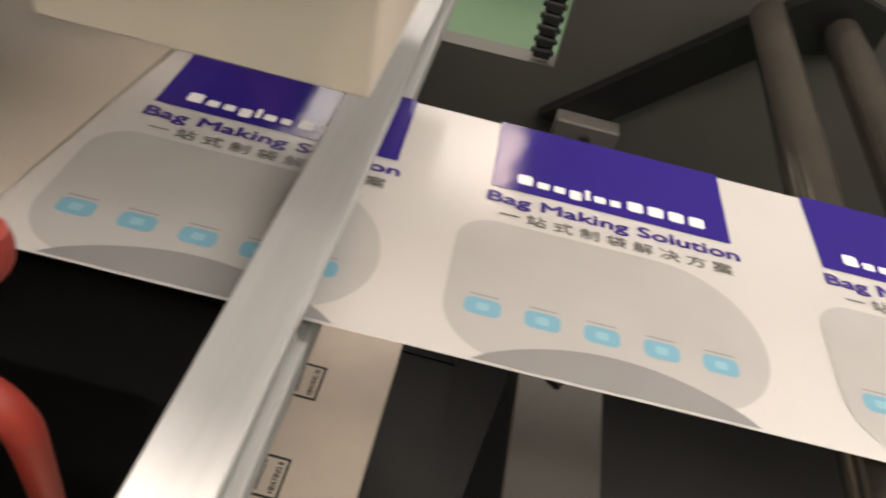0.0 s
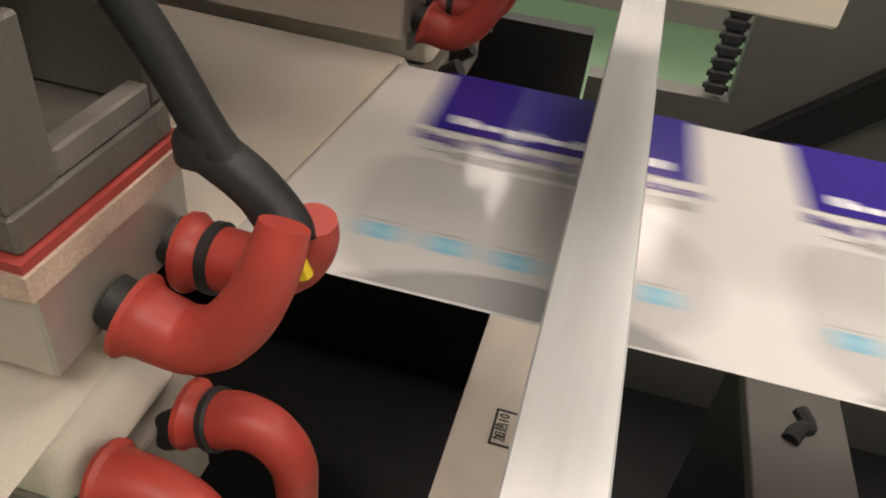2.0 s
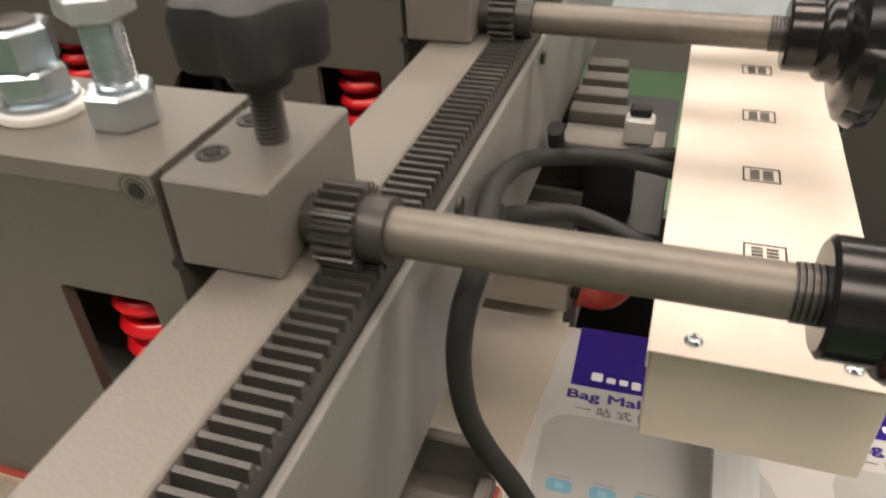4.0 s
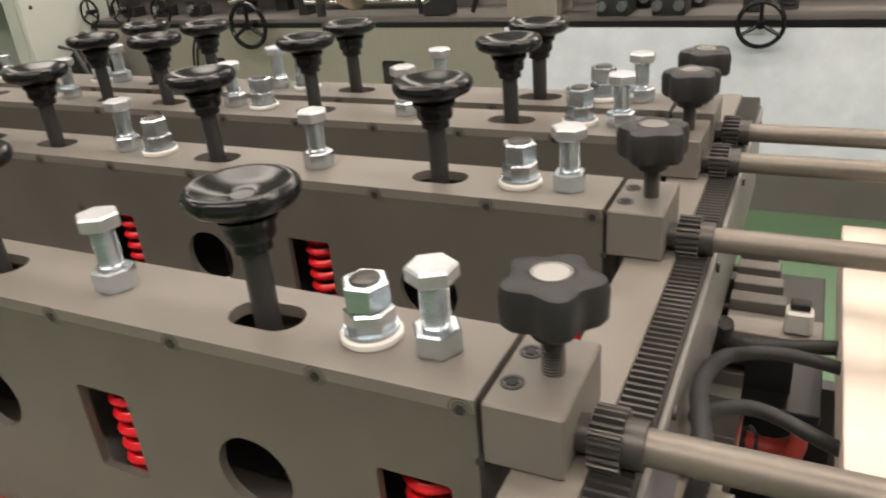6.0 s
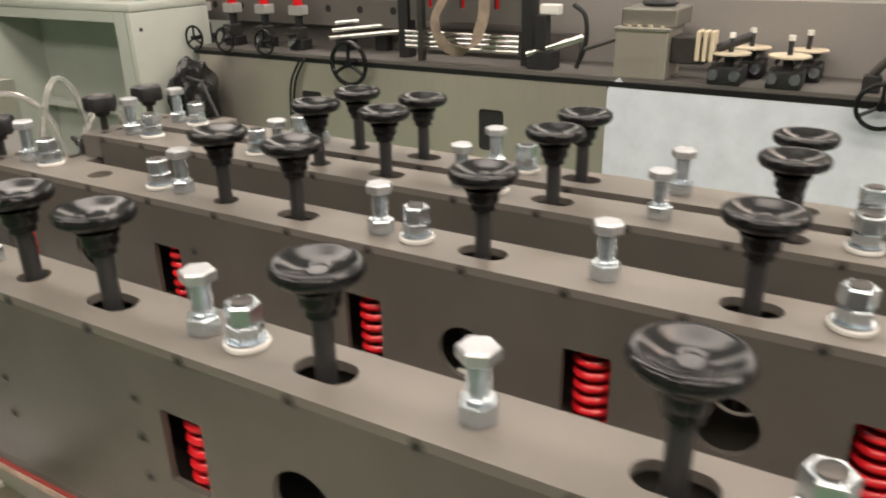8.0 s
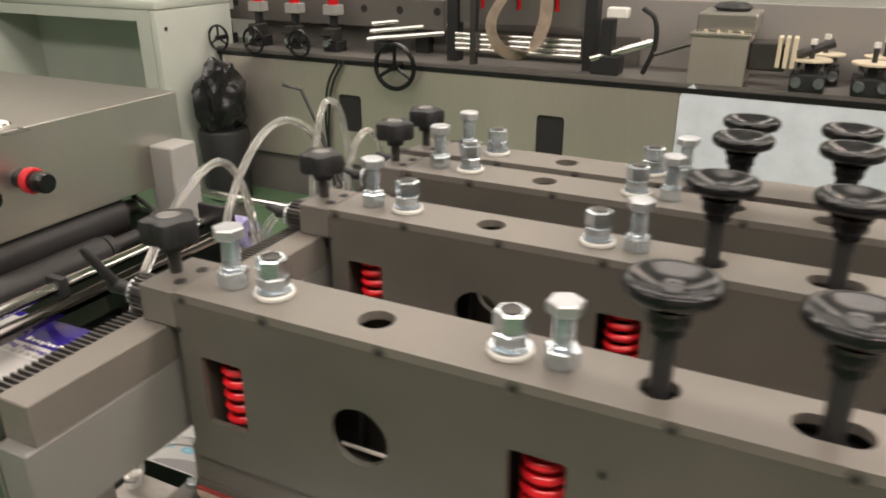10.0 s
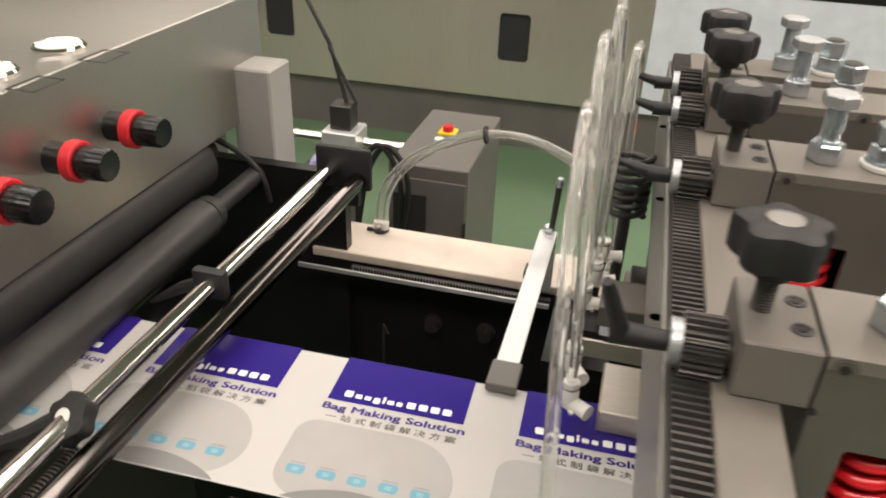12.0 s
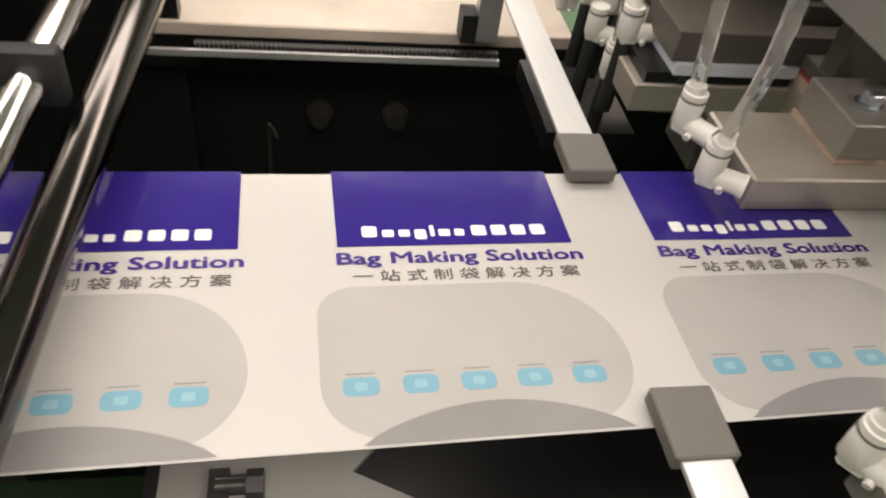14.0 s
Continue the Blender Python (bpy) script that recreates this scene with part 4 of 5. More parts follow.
for i, y in enumerate((0.3285, 0.235, 0.14, 0.045)):
    X = -1.817
    r = thing("regulator", "pressure regulator with black grip and red ring on a steel face", "regulator", "regulators", INFEED @ Matrix.Translation((X, y, 1.1255)))
    out = pose(0, 0, 0, 0, 90, 0)
    part("body", one(cyl, (0, 0, 0), (0.022, 0, 0), 0.0165, seg=28), BAKELITE, r)
    part("red_ring", one(lathe, [(0.0185, 0.022), (0.0215, 0.0235), (0.0215, 0.034), (0.0195, 0.0355)], out, 32), RED_PLASTIC, r)
    ribs = lambda a, q: 1.0 + (0.025 * math.cos(18 * a) if q > 0.014 else 0)
    part("grip", one(lathe, [(0.0165, 0.0355), (0.0172, 0.037), (0.0165, 0.064), (0.0150, 0.0665), (0.004, 0.067)], out, 72, ribs), BAKELITE, r)
lamp = thing("work_lamp", "small strip lamp glowing under the drive unit", "lamp", m=INFEED)
part("strip", boxes((-1.90, -1.845, -0.1, 0.2, 1.0285, 1.0325)), LED, lamp)
t = thing("rubber_roller", "large black rubber nip roller across the web", "roller", "nip rollers")
part("roller", one(cyl, (-1.85, -0.2, 0.985), (-1.85, 0.53, 0.985), 0.043, seg=48), ROLLER, t)
part("journal", one(cyl, (-1.85, 0.53, 0.985), (-1.85, 0.58, 0.985), 0.016, seg=24), STEEL_DARK, t)
part("end_ring", one(cyl, (-1.85, 0.53, 0.985), (-1.85, 0.536, 0.985), 0.03, seg=32), STEEL_DARK, t)
t = thing("rubber_roller", "smaller black rubber nip roller beside the large one", "roller", "nip rollers")
part("roller", one(cyl, (-1.775, -0.2, 0.957), (-1.775, 0.43, 0.957), 0.027, seg=40), ROLLER, t)
part("journal", one(cyl, (-1.775, 0.43, 0.957), (-1.775, 0.58, 0.957), 0.014, seg=20), STUD, t)
part("end_ring", one(cyl, (-1.775, 0.436, 0.957), (-1.775, 0.45, 0.957), 0.024, seg=28), STUD, t)
t = thing("infeed_stand", "black infeed stand with side plates holding the rollers", "machine stand")
part("side_plate", boxes((-1.98, -1.635, 0.58, 0.60, 0.0, 0.975)), BLACK_MACHINE, t)
part("side_plate", boxes((-1.98, -1.70, -0.24, -0.215, 0.0, 1.03)), BLACK_MACHINE, t)
part("tie_tube", one(cyl, (-1.95, -0.215, 0.7), (-1.95, 0.58, 0.7), 0.03, seg=24), BLACK_MACHINE, t)
part("rear_post", one(box, -1.8165, -1.753, 0.602, 0.67, 0.0, 1.108, bevel=0.003), LIGHT_GREY, t, "light grey square post")
part("hose", one(sweep, curve_pts([(-1.86, 0.57, 1.016), (-1.84, 0.57, 1.012), (-1.788, 0.57, 0.989), (-1.76, 0.57, 0.957), (-1.751, 0.57, 0.919)], 24), 0.0045, 8), RUBBER, t)

rods = thing("cross_rods", "pair of polished rods across the web with black clamps and knob", "guide rods", m=Matrix.Translation((0.007, 0, 0)))
part("rod", one(cyl, (-1.668, -0.22, 0.989), (-1.656, 0.60, 0.989), 0.0098, seg=32), CHROME, rods)
part("dark_rod", one(cyl, (-1.645, -0.22, 0.966), (-1.62, 0.575, 0.972), 0.0125, seg=32), mat("black_chrome", (0.12, 0.11, 0.105), 0.12, 1.0), rods)
for i in range(60):
    y = -0.21 + 0.004 * i
    part("thread_turn", one(cyl, (-1.6655 + 0.015 * (y / 0.8), y, 0.955), (-1.6655 + 0.015 * (y / 0.8), y + 0.002, 0.955), 0.0072, seg=12), STEEL_DARK, rods)
part("end_bracket", one(box, -1.685, -1.600, 0.575, 0.587, 0.955, 1.02, bevel=0.006, seg=2), MATT_BLACK, rods)
part("bracket_foot", boxes((-1.66, -1.62, 0.5755, 0.5868, 0.93, 0.9548)), MATT_BLACK, rods)
bm = bmesh.new()
box(bm, -1.682, -1.644, 0.243, 0.257, 0.972, 1.006, bevel=0.004, seg=2)
part("clamp", bm, MATT_BLACK, rods)
bm = bmesh.new()
sweep(bm, [(-1.676, 0.25, 0.985), (-1.70, 0.252, 0.975), (-1.745, 0.255, 0.945)], [0.009, 0.007, 0.003], 10)
part("clamp_fin", bm, MATT_BLACK, rods)
k = part("rod_knob", one(lathe, [(0.012, -0.008), (0.0205, -0.007), (0.0215, 0.0), (0.0205, 0.007), (0.012, 0.009)], Matrix.Translation((-1.663, 0.030, 0.99)) @ look((0, 0, 0), (0.2, 0.45, -0.55)), 48, lambda a, q: 1 + (0.09 * math.cos(6 * a) if q > 0.015 else 0)), MATT_BLACK, rods, "black star knob with white dot")
part("knob_dot", one(cyl, Vector((-1.663, 0.030, 0.99)) + Vector((-0.0024, -0.0054, 0.0066)), Vector((-1.663, 0.030, 0.99)) + Vector((-0.0030, -0.0067, 0.0081)), 0.0072, seg=24), WHITE_PLASTIC, k)
part("knob_arm", one(sweep, [(-1.675, 0.03, 0.985), (-1.70, 0.02, 0.972), (-1.75, -0.005, 0.955)], [0.011, 0.009, 0.006], 10), MATT_BLACK, rods)
t = thing("film_strip", "narrow white film strip stretched under the rods", "film strip")
part("strip", boxes((-1.702, -1.687, -0.03, 0.2, 0.9515, 0.9525)), FILM_WHITE, t)
t = thing("spare_roll", "small roll of violet printed film behind the rods", "film roll")
bm = bmesh.new()
cyl(bm, (-1.735, 0.70, 0.915), (-1.665, 0.70, 0.915), 0.032, seg=28)
part("roll", bm, mat("printed_roll", (0.3, 0.28, 0.5), 0.4, 0, 0.9, 160, 0, 0.5, 60), t)
part("pin", one(cyl, (-1.7425, 0.70, 0.915), (-1.65, 0.70, 0.915), 0.006, seg=12), STEEL_DARK, t)
part("bracket", boxes((-1.752, -1.743, 0.6003, 0.71, 0.87, 0.93)), BLACK_MACHINE, t)

# ---- rear cover with comb rail ----
t = thing("rear_cover", "cream sheet-metal cover along the rear of the bed", "cover")
bm = bmesh.new()
box(bm, -1.69, -1.235, 0.575, 0.672, 0.8355, 0.85, bevel=0.0015)
part("cover", bm, BEIGE, t)
part("front_lip", boxes((-1.69, -1.235, 0.5755, 0.5785, 0.80, 0.8352)), BLACK_MACHINE, t)
part("comb_rail", boxes((-1.70, -1.32, 0.5425, 0.5465, 0.832, 0.8385)), ALU, t)
part("comb_base", boxes((-1.62, -1.32, 0.5535, 0.5635, 0.828, 0.8385)), BLACK_MACHINE, t)
for i in range(66):
    part("comb_tooth", boxes((-1.616 + 0.0045 * i, -1.6140 + 0.0045 * i, 0.5475, 0.5535, 0.832, 0.8435)), STEEL_DARK, t)
for x in (-1.50, -1.415):
    n = thing("bed_nut", "dark socket-head bolt with nut in the bed wall", "bolt", "bed bolts")
    part("nut", one(cyl, (x, 0.599, 0.735), (x, 0.578, 0.735), 0.0105, seg=6), STEEL_DARK, n)
    part("washer", one(cyl, (x, 0.5995, 0.735), (x, 0.594, 0.735), 0.0145, seg=24), STEEL_DARK, n)
t = thing("wire_hook", "thin dark wire hook standing in the bed", "hook")
part("wire", one(sweep, curve_pts([(-1.55, 0.50, 0.32), (-1.55, 0.50, 0.74), (-1.548, 0.50, 0.78), (-1.543, 0.50, 0.77)], 16), 0.002, 6), STEEL_DARK, t)


# ---- hold-down arms with grey pads ----
def pad_arm(x, y_pad, y_end, z, flip):
    t = thing("hold_down_arm", "aluminium flat arm with grey rubber pad pressing on the film", "arm", "hold-down arms")
    y0, y1 = sorted((y_pad, y_end))
    part("arm", one(box, x + 0.003, x + 0.027, y0, y1, z + 0.004, z + 0.0075, bevel=0.0005), ALU, t)
    a, b_ = (y_pad - 0.002, y_pad + 0.038) if not flip else (y_pad - 0.036, y_pad + 0.002)
    bm = bmesh.new()
    box(bm, x, x + 0.031, a, b_, z, z + 0.010, bevel=0.001)
    part("pad", bm, PAD_GREY, t)
    return t


a1 = pad_arm(-1.3495, 0.234, 0.572, Z - 0.2665, False)
part("spring_rod", one(cyl, (-1.3335, 0.568, 0.90), (-1.3265, 0.568, 1.013), 0.0042, seg=16), STEEL_DARK, a1)
part("rod_nut", one(cyl, (-1.327, 0.568, 1.011), (-1.326, 0.568, 1.022), 0.0068, 0.0045, seg=16), ZINC, a1)
part("collar_nut", one(cyl, (-1.3335, 0.568, 0.943), (-1.333, 0.568, 0.950), 0.008, seg=6), ZINC, a1)
part("stand", boxes((-1.345, -1.322, 0.560, 0.576, 0.8503, 0.9370)), ALU, a1)
part("stand_block", boxes((-1.361, -1.3455, 0.555, 0.58, 0.8503, 0.88)), MATT_BLACK, a1)
a2 = pad_arm(-1.353, 0.067, -0.125, Z - 0.2665, True)
part("stand", boxes((-1.35, -1.326, -0.148, -0.125, 0.6602, 0.9410)), ALU, a2)


# ---- pneumatics at the infeed ends of the beams ----
def elbow(c, yaw, name="fitting", out=None):
    """A white push-in elbow: a vertical collar and a side boss."""
    t = thing("air_fitting", "white plastic push-in air fitting", "air fitting", "air fittings", Matrix.Translation(c) @ pose(0, 0, 0, 0, 0, yaw))
    bm = bmesh.new()
    lathe(bm, [(0.0072, -0.014), (0.0085, -0.012), (0.0085, 0.006), (0.0078, 0.008), (0.0082, 0.0085), (0.0082, 0.012), (0.0070, 0.0125), (0.0055, 0.011)], seg=24)
    part("collar", bm, WHITE_PLASTIC, t)
    bm = bmesh.new()
    cyl(bm, (0, 0, -0.0105), (0.021, 0, -0.0105), 0.0072, seg=20)
    box(bm, -0.006, 0.008, -0.0065, 0.0065, -0.018, -0.008, bevel=0.002)
    part("boss", bm, WHITE_PLASTIC, t)
    part("ring", one(cyl, (0.021, 0, -0.0105), (0.0235, 0, -0.0105), 0.0078, seg=20), WHITE_PLASTIC, t)
    part("clip_ring", one(lathe, [(0.0083, 0.0062), (0.0087, 0.0066), (0.0087, 0.0074), (0.0083, 0.0078)], seg=24), PAD_GREY, t)
    part("boss_lug", one(cyl, (0.010, -0.0068, -0.0135), (0.010, -0.0098, -0.0145), 0.0024, seg=10), WHITE_PLASTIC, t)
    return t


def tube(ctrl, r=0.0044, label="clear plastic air tube curving between fittings"):
    t = thing("air_tube", label, "air tube", "air tubes")
    pts = curve_pts(ctrl, 44)
    part("tube", one(sweep, pts, r, 10), TUBE, t)
    for a, b in ((pts[0], pts[1]), (pts[-1], pts[-2])):
        d = (b - a).normalized()
        part("end_collar", one(cyl, a + d * 0.004, a + d * 0.016, r + 0.0018, seg=16), WHITE_PLASTIC, t)
    return t


FIT = [(-1.269, 0.261, 0.9725), (-1.266, 0.219, 0.963)]
REAR_FIT = [(-1.270, 0.392, 0.9315), (-1.270, 0.381, 0.970), (-1.276, 0.43, 0.945), (-1.262, 0.445, 0.962), (-1.27, 0.475, 0.955), (-1.258, 0.49, 0.972)]
NEAR_FIT = [(-1.266, 0.029, 0.9525), (-1.250, 0.010, 0.944)]
for c, yaw in zip(FIT + NEAR_FIT + REAR_FIT, (-60, -35, -50, -20, -30, 5, -30, 15, -25, 10)):
    elbow(c, yaw)
valve = thing("valve_cylinders", "row of short black air cylinders on the seal bars", "air cylinder")
for c in REAR_FIT:
    part("cylinder", one(cyl, (c[0] + 0.0, c[1], c[2] - 0.014), (c[0] - 0.004, c[1] - 0.006, c[2] - 0.075), 0.0062, seg=16), RUBBER, valve)
part("cylinder_plate", boxes((-1.31, -1.23, 0.39, 0.51, 0.84, 0.86)), BLACK_MACHINE, valve)

for i in range(2):
    d = 0.011 * i
    tube([(-1.248 + d, 0.60, 0.87), (-1.258 + d, 0.60, 0.96), (-1.30 + d, 0.615, 1.013), (-1.38 + d, 0.63, 1.045), (-1.46 + d, 0.64, 1.039), (-1.55 + d, 0.645, 0.992), (-1.60 + d, 0.65, 0.928), (-1.613 + d, 0.655, 0.852)], 0.0052)
tie = thing("cable_tie", "black cable tie round the clear tubes", "cable tie")
part("band", one(lathe, [(0.0125, -0.002), (0.0138, 0.0), (0.0125, 0.002)], Matrix.Translation((-1.607, 0.655, 0.8535)), 20), INK_DARK, tie)
part("tie_end", boxes((-1.628, -1.619, 0.648, 0.653, 0.8512, 0.856)), INK_DARK, tie)
tie = thing("cable_tie", "black cable tie round the clear tubes", "cable tie")
part("band", one(lathe, [(0.0125, -0.002), (0.0132, 0.0), (0.0125, 0.002)], Matrix.Translation((-1.443, 0.64, 1.0405)) @ pose(0, 0, 0, 0, 80, 0), 20), INK_DARK, tie)
# tall loops that rise from the fittings over the rail
tube([NEAR_FIT[0], (-1.268, 0.034, 1.03), (-1.275, 0.075, 1.13), (-1.283, 0.16, 1.212), (-1.285, 0.232, 1.238), (-1.282, 0.268, 1.19), (-1.274, 0.272, 1.09), FIT[0]], 0.005)
tube([FIT[1], (-1.268, 0.205, 1.06), (-1.276, 0.225, 1.17), (-1.284, 0.30, 1.245), (-1.2845, 0.368, 1.2605), (-1.28, 0.425, 1.215), (-1.272, 0.438, 1.11), (-1.27, 0.40, 1.02), REAR_FIT[1]], 0.005)
tube([REAR_FIT[0], (-1.272, 0.392, 1.03), (-1.276, 0.40, 1.16), (-1.278, 0.43, 1.25), (-1.276, 0.4565, 1.271), (-1.272, 0.48, 1.23), (-1.266, 0.485, 1.10), REAR_FIT[4]], 0.005)
tube([REAR_FIT[3], (-1.262, 0.447, 1.05), (-1.26, 0.46, 1.15), (-1.255, 0.50, 1.215), (-1.25, 0.54, 1.19), (-1.246, 0.56, 1.05), (-1.245, 0.565, 0.90)], 0.005)
tube([NEAR_FIT[1], (-1.24, 0.012, 0.975), (-1.205, 0.03, 1.0), (-1.17, 0.055, 0.985), (-1.155, 0.08, 0.955)], 0.005)

# ---- seal bar ends at the infeed ----
def infeed_bar(y0, y1, z0, label, with_bolt=True):
    t = thing("infeed_plate", label, "clamp plate", "infeed plates")
    part("plate", one(box, -1.262, -1.155, y0, y1, z0, z0 + 0.024, bevel=0.0015), BAR_STEEL, t)
    if with_bolt:
        part("block", one(box, -1.178, -1.156, y0 + 0.045, y0 + 0.102, z0 + 0.0242, z0 + 0.05, bevel=0.001), PAINT_BLOCK, t)
        c = (-1.166, y0 + 0.074)
        part("bolt", one(hexagon, c, 0.012, z0 + 0.0502, z0 + 0.057), ZINC, t)
    return t


t = thing("infeed_plate", "ground steel infeed plate resting on the film, with a bolted block", "clamp plate", "infeed plates")
part("plate", one(box, -1.238, -1.05, 0.211, 0.287, 0.9285, 0.954, bevel=0.0015), SATIN, t)
part("board", boxes((-1.1765, -1.125, 0.2265, 0.2865, 0.9542, 0.9575)), PINK_BOARD, t)
part("block", one(box, -1.1755, -1.126, 0.2275, 0.2855, 0.9577, 0.984, bevel=0.001), BAR_STEEL, t)
part("washer", one(cyl, (-1.153, 0.252, 0.9842), (-1.153, 0.252, 0.986), 0.0095, seg=24), ZINC, t)
part("bolt", one(hexagon, (-1.153, 0.252), 0.013, 0.9862, 0.994), ZINC, t)


def infeed_stack(y, x0):
    t = thing("infeed_stack", "layered grey seal bar end with bright strip and screws", "seal bar", "infeed stacks")
    part("upper_bar", one(box, x0, -1.05, y, y + 0.06, 0.9625, 0.987, bevel=0.001), PAINT, t)
    part("bright_strip", boxes((x0 + 0.004, -1.05, y - 0.003, y + 0.06, 0.9535, 0.9623)), WHITE_FILM_PANEL, t)
    part("black_strip", boxes((x0 - 0.015, -1.05, y + 0.001, y + 0.06, 0.9445, 0.9533)), BLACK_MACHINE, t)
    part("lower_bar", one(box, x0 - 0.022, -1.05, y - 0.002, y + 0.062, 0.921, 0.9443, bevel=0.001), SATIN, t)
    for k in range(3):
        x = x0 + 0.012 + 0.068 * k
        part("screw", one(cyl, (x, y + 0.001, 0.949), (x, y - 0.003, 0.949), 0.0032, seg=12), STEEL_DARK, t)
    return t


infeed_stack(0.335, -1.252)
infeed_stack(0.432, -1.205)
infeed_bar(-0.06, 0.028, 0.918, "ground steel infeed plate beside the film")
t = thing("coil_spring", "dark steel compression spring on a rod", "spring")
sp = [(0.022 * math.cos(a), 0.022 * math.sin(a), 0.082 * a / (2 * math.pi * 7)) for a in [2 * math.pi * 7 * i / 112 for i in range(113)]]
part("coil", one(sweep, [(-1.238 + p[0], 0.545 + p[1], 0.995 + p[2]) for p in sp], 0.0042, 8), STUD, t)
part("rod", one(cyl, (-1.238, 0.545, 0.80), (-1.238, 0.545, 1.03), 0.008, seg=14), STEEL_DARK, t)

# ---- things under the film at the infeed ----
t = thing("scissor_bracket", "pale angled bracket plate with a small clamp under the film", "bracket")
bm = bmesh.new()
plate(bm, [(-1.60, 0.06), (-1.40, 0.06), (-1.425, 0.085), (-1.485, 0.118), (-1.46, 0.145), (-1.60, 0.145)], [], 0.004, Matrix.Translation((0, 0, 0.79)))
part("plate", bm, LIGHT_GREY, t)
part("stem", boxes((-1.56, -1.53, 0.09, 0.12, 0.3202, 0.7898)), BLACK_MACHINE, t)
c = thing("toggle_clamp", "small dark toggle clamp on a bracket", "clamp")
part("body", one(cyl, (-1.566, 0.11, 0.80), (-1.548, 0.11, 0.80), 0.006, seg=14), STEEL_DARK, c)
part("cap", one(cyl, (-1.548, 0.11, 0.80), (-1.538, 0.11, 0.80), 0.009, seg=6), STUD, c)
part("foot", boxes((-1.57, -1.558, 0.10, 0.12, 0.7942, 0.803)), STEEL_DARK, c)

ledge = thing("front_ledge", "bright aluminium ledge plate standing before the front beam", "ledge")
part("top", one(box, -1.15, -0.80, -0.068, -0.006, 0.962, 0.970, bevel=0.001), ALU, ledge)
part("lip", one(box, -1.15, -0.80, -0.072, -0.0682, 0.93, 0.972, bevel=0.001), ALU, ledge)
for x in (-1.12, -0.83):
    part("leg", boxes((x - 0.012, x + 0.012, -0.05, -0.03, 0.3202, 0.9618)), GREY_MACHINE, ledge)

# ---- small cabinet with emergency stop ----
t = thing("control_cabinet", "grey control cabinet with emergency stop, standing on the floor", "cabinet")
part("body", one(box, -1.80, -1.60, 1.26, 1.66, 0.0, 0.695, bevel=0.003), GREY_MACHINE, t)
part("door", boxes((-1.797, -1.603, 1.2545, 1.2598, 0.05, 0.66)), GREY_MACHINE, t)
part("vent", one(box, -1.785, -1.70, 1.2515, 1.2542, 0.40, 0.62, bevel=0.001), DARK_IN, t)
part("hinge", boxes((-1.606, -1.598, 1.25, 1.258, 0.5, 0.56)), STEEL_DARK, t)
part("hinge", boxes((-1.606, -1.598, 1.25, 1.258, 0.2, 0.26)), STEEL_DARK, t)
part("stop_plate", boxes((-1.733, -1.687, 1.468, 1.515, 0.6955, 0.701)), YELLOW, t, "yellow square stop plate")
part("stop_button", one(cyl, (-1.71, 1.49, 0.701), (-1.71, 1.49, 0.716), 0.014, seg=24), RED_PLASTIC, t, "red emergency stop button")
part("lamp_button", one(cyl, (-1.715, 1.42, 0.6955), (-1.715, 1.42, 0.706), 0.013, seg=24), WHITE_PLASTIC, t)

t = thing("rod_mechanism", "chrome slide rod with aluminium clamp blocks on the floor frame", "mechanism")
part("rod", one(cyl, (-2.7, 1.5, 0.66), (-1.81, 1.5, 0.66), 0.016, seg=24), CHROME, t)
part("block", one(box, -2.06, -1.96, 1.45, 1.55, 0.62, 0.70, bevel=0.004), ALU, t)
part("slider", one(box, -2.04, -1.98, 1.47, 1.53, 0.7002, 0.77, bevel=0.003), STEEL_DARK, t)
part("stand", boxes((-2.45, -2.40, 1.47, 1.53, 0.03, 0.645)), GREY_MACHINE, t)
part("stand", boxes((-2.03, -1.99, 1.47, 1.53, 0.03, 0.6198)), GREY_MACHINE, t)
part("lever_arm", one(sweep, [(-2.0, 1.5, 0.77), (-2.05, 1.52, 0.92), (-2.13, 1.53, 1.06), (-2.2, 1.53, 1.07)], 0.006, 8), STUD, t)
part("lever_arm", one(sweep, [(-1.97, 1.5, 0.77), (-2.045, 1.5, 0.92)], 0.005, 8), STUD, t)
for k in range(2):
    part("cable", one(sweep, curve_pts([(-1.86, 1.2, 0.56), (-1.85 + 0.02 * k, 1.2, 0.72), (-1.80 + 0.02 * k, 1.2, 0.79), (-1.75 + 0.02 * k, 1.2, 0.70), (-1.76, 1.22, 0.5)], 24), 0.007, 8), RUBBER, t)
t.matrix_basis = Matrix.Translation((0, 0, -0.03))
t = thing("cardboard_tray", "small brown cardboard tray lying on the floor", "box")
bm = bmesh.new()
box(bm, -2.60, -2.40, 2.4, 2.58, 0.0005, 0.006)
for r in ((-2.60, -2.597, 2.4, 2.58, 0.0062, 0.06), (-2.403, -2.40, 2.4, 2.58, 0.0062, 0.06), (-2.5968, -2.4032, 2.4, 2.403, 0.0062, 0.06), (-2.5968, -2.4032, 2.577, 2.58, 0.0062, 0.06)):
    box(bm, *r)
part("tray", bm, CARD, t)
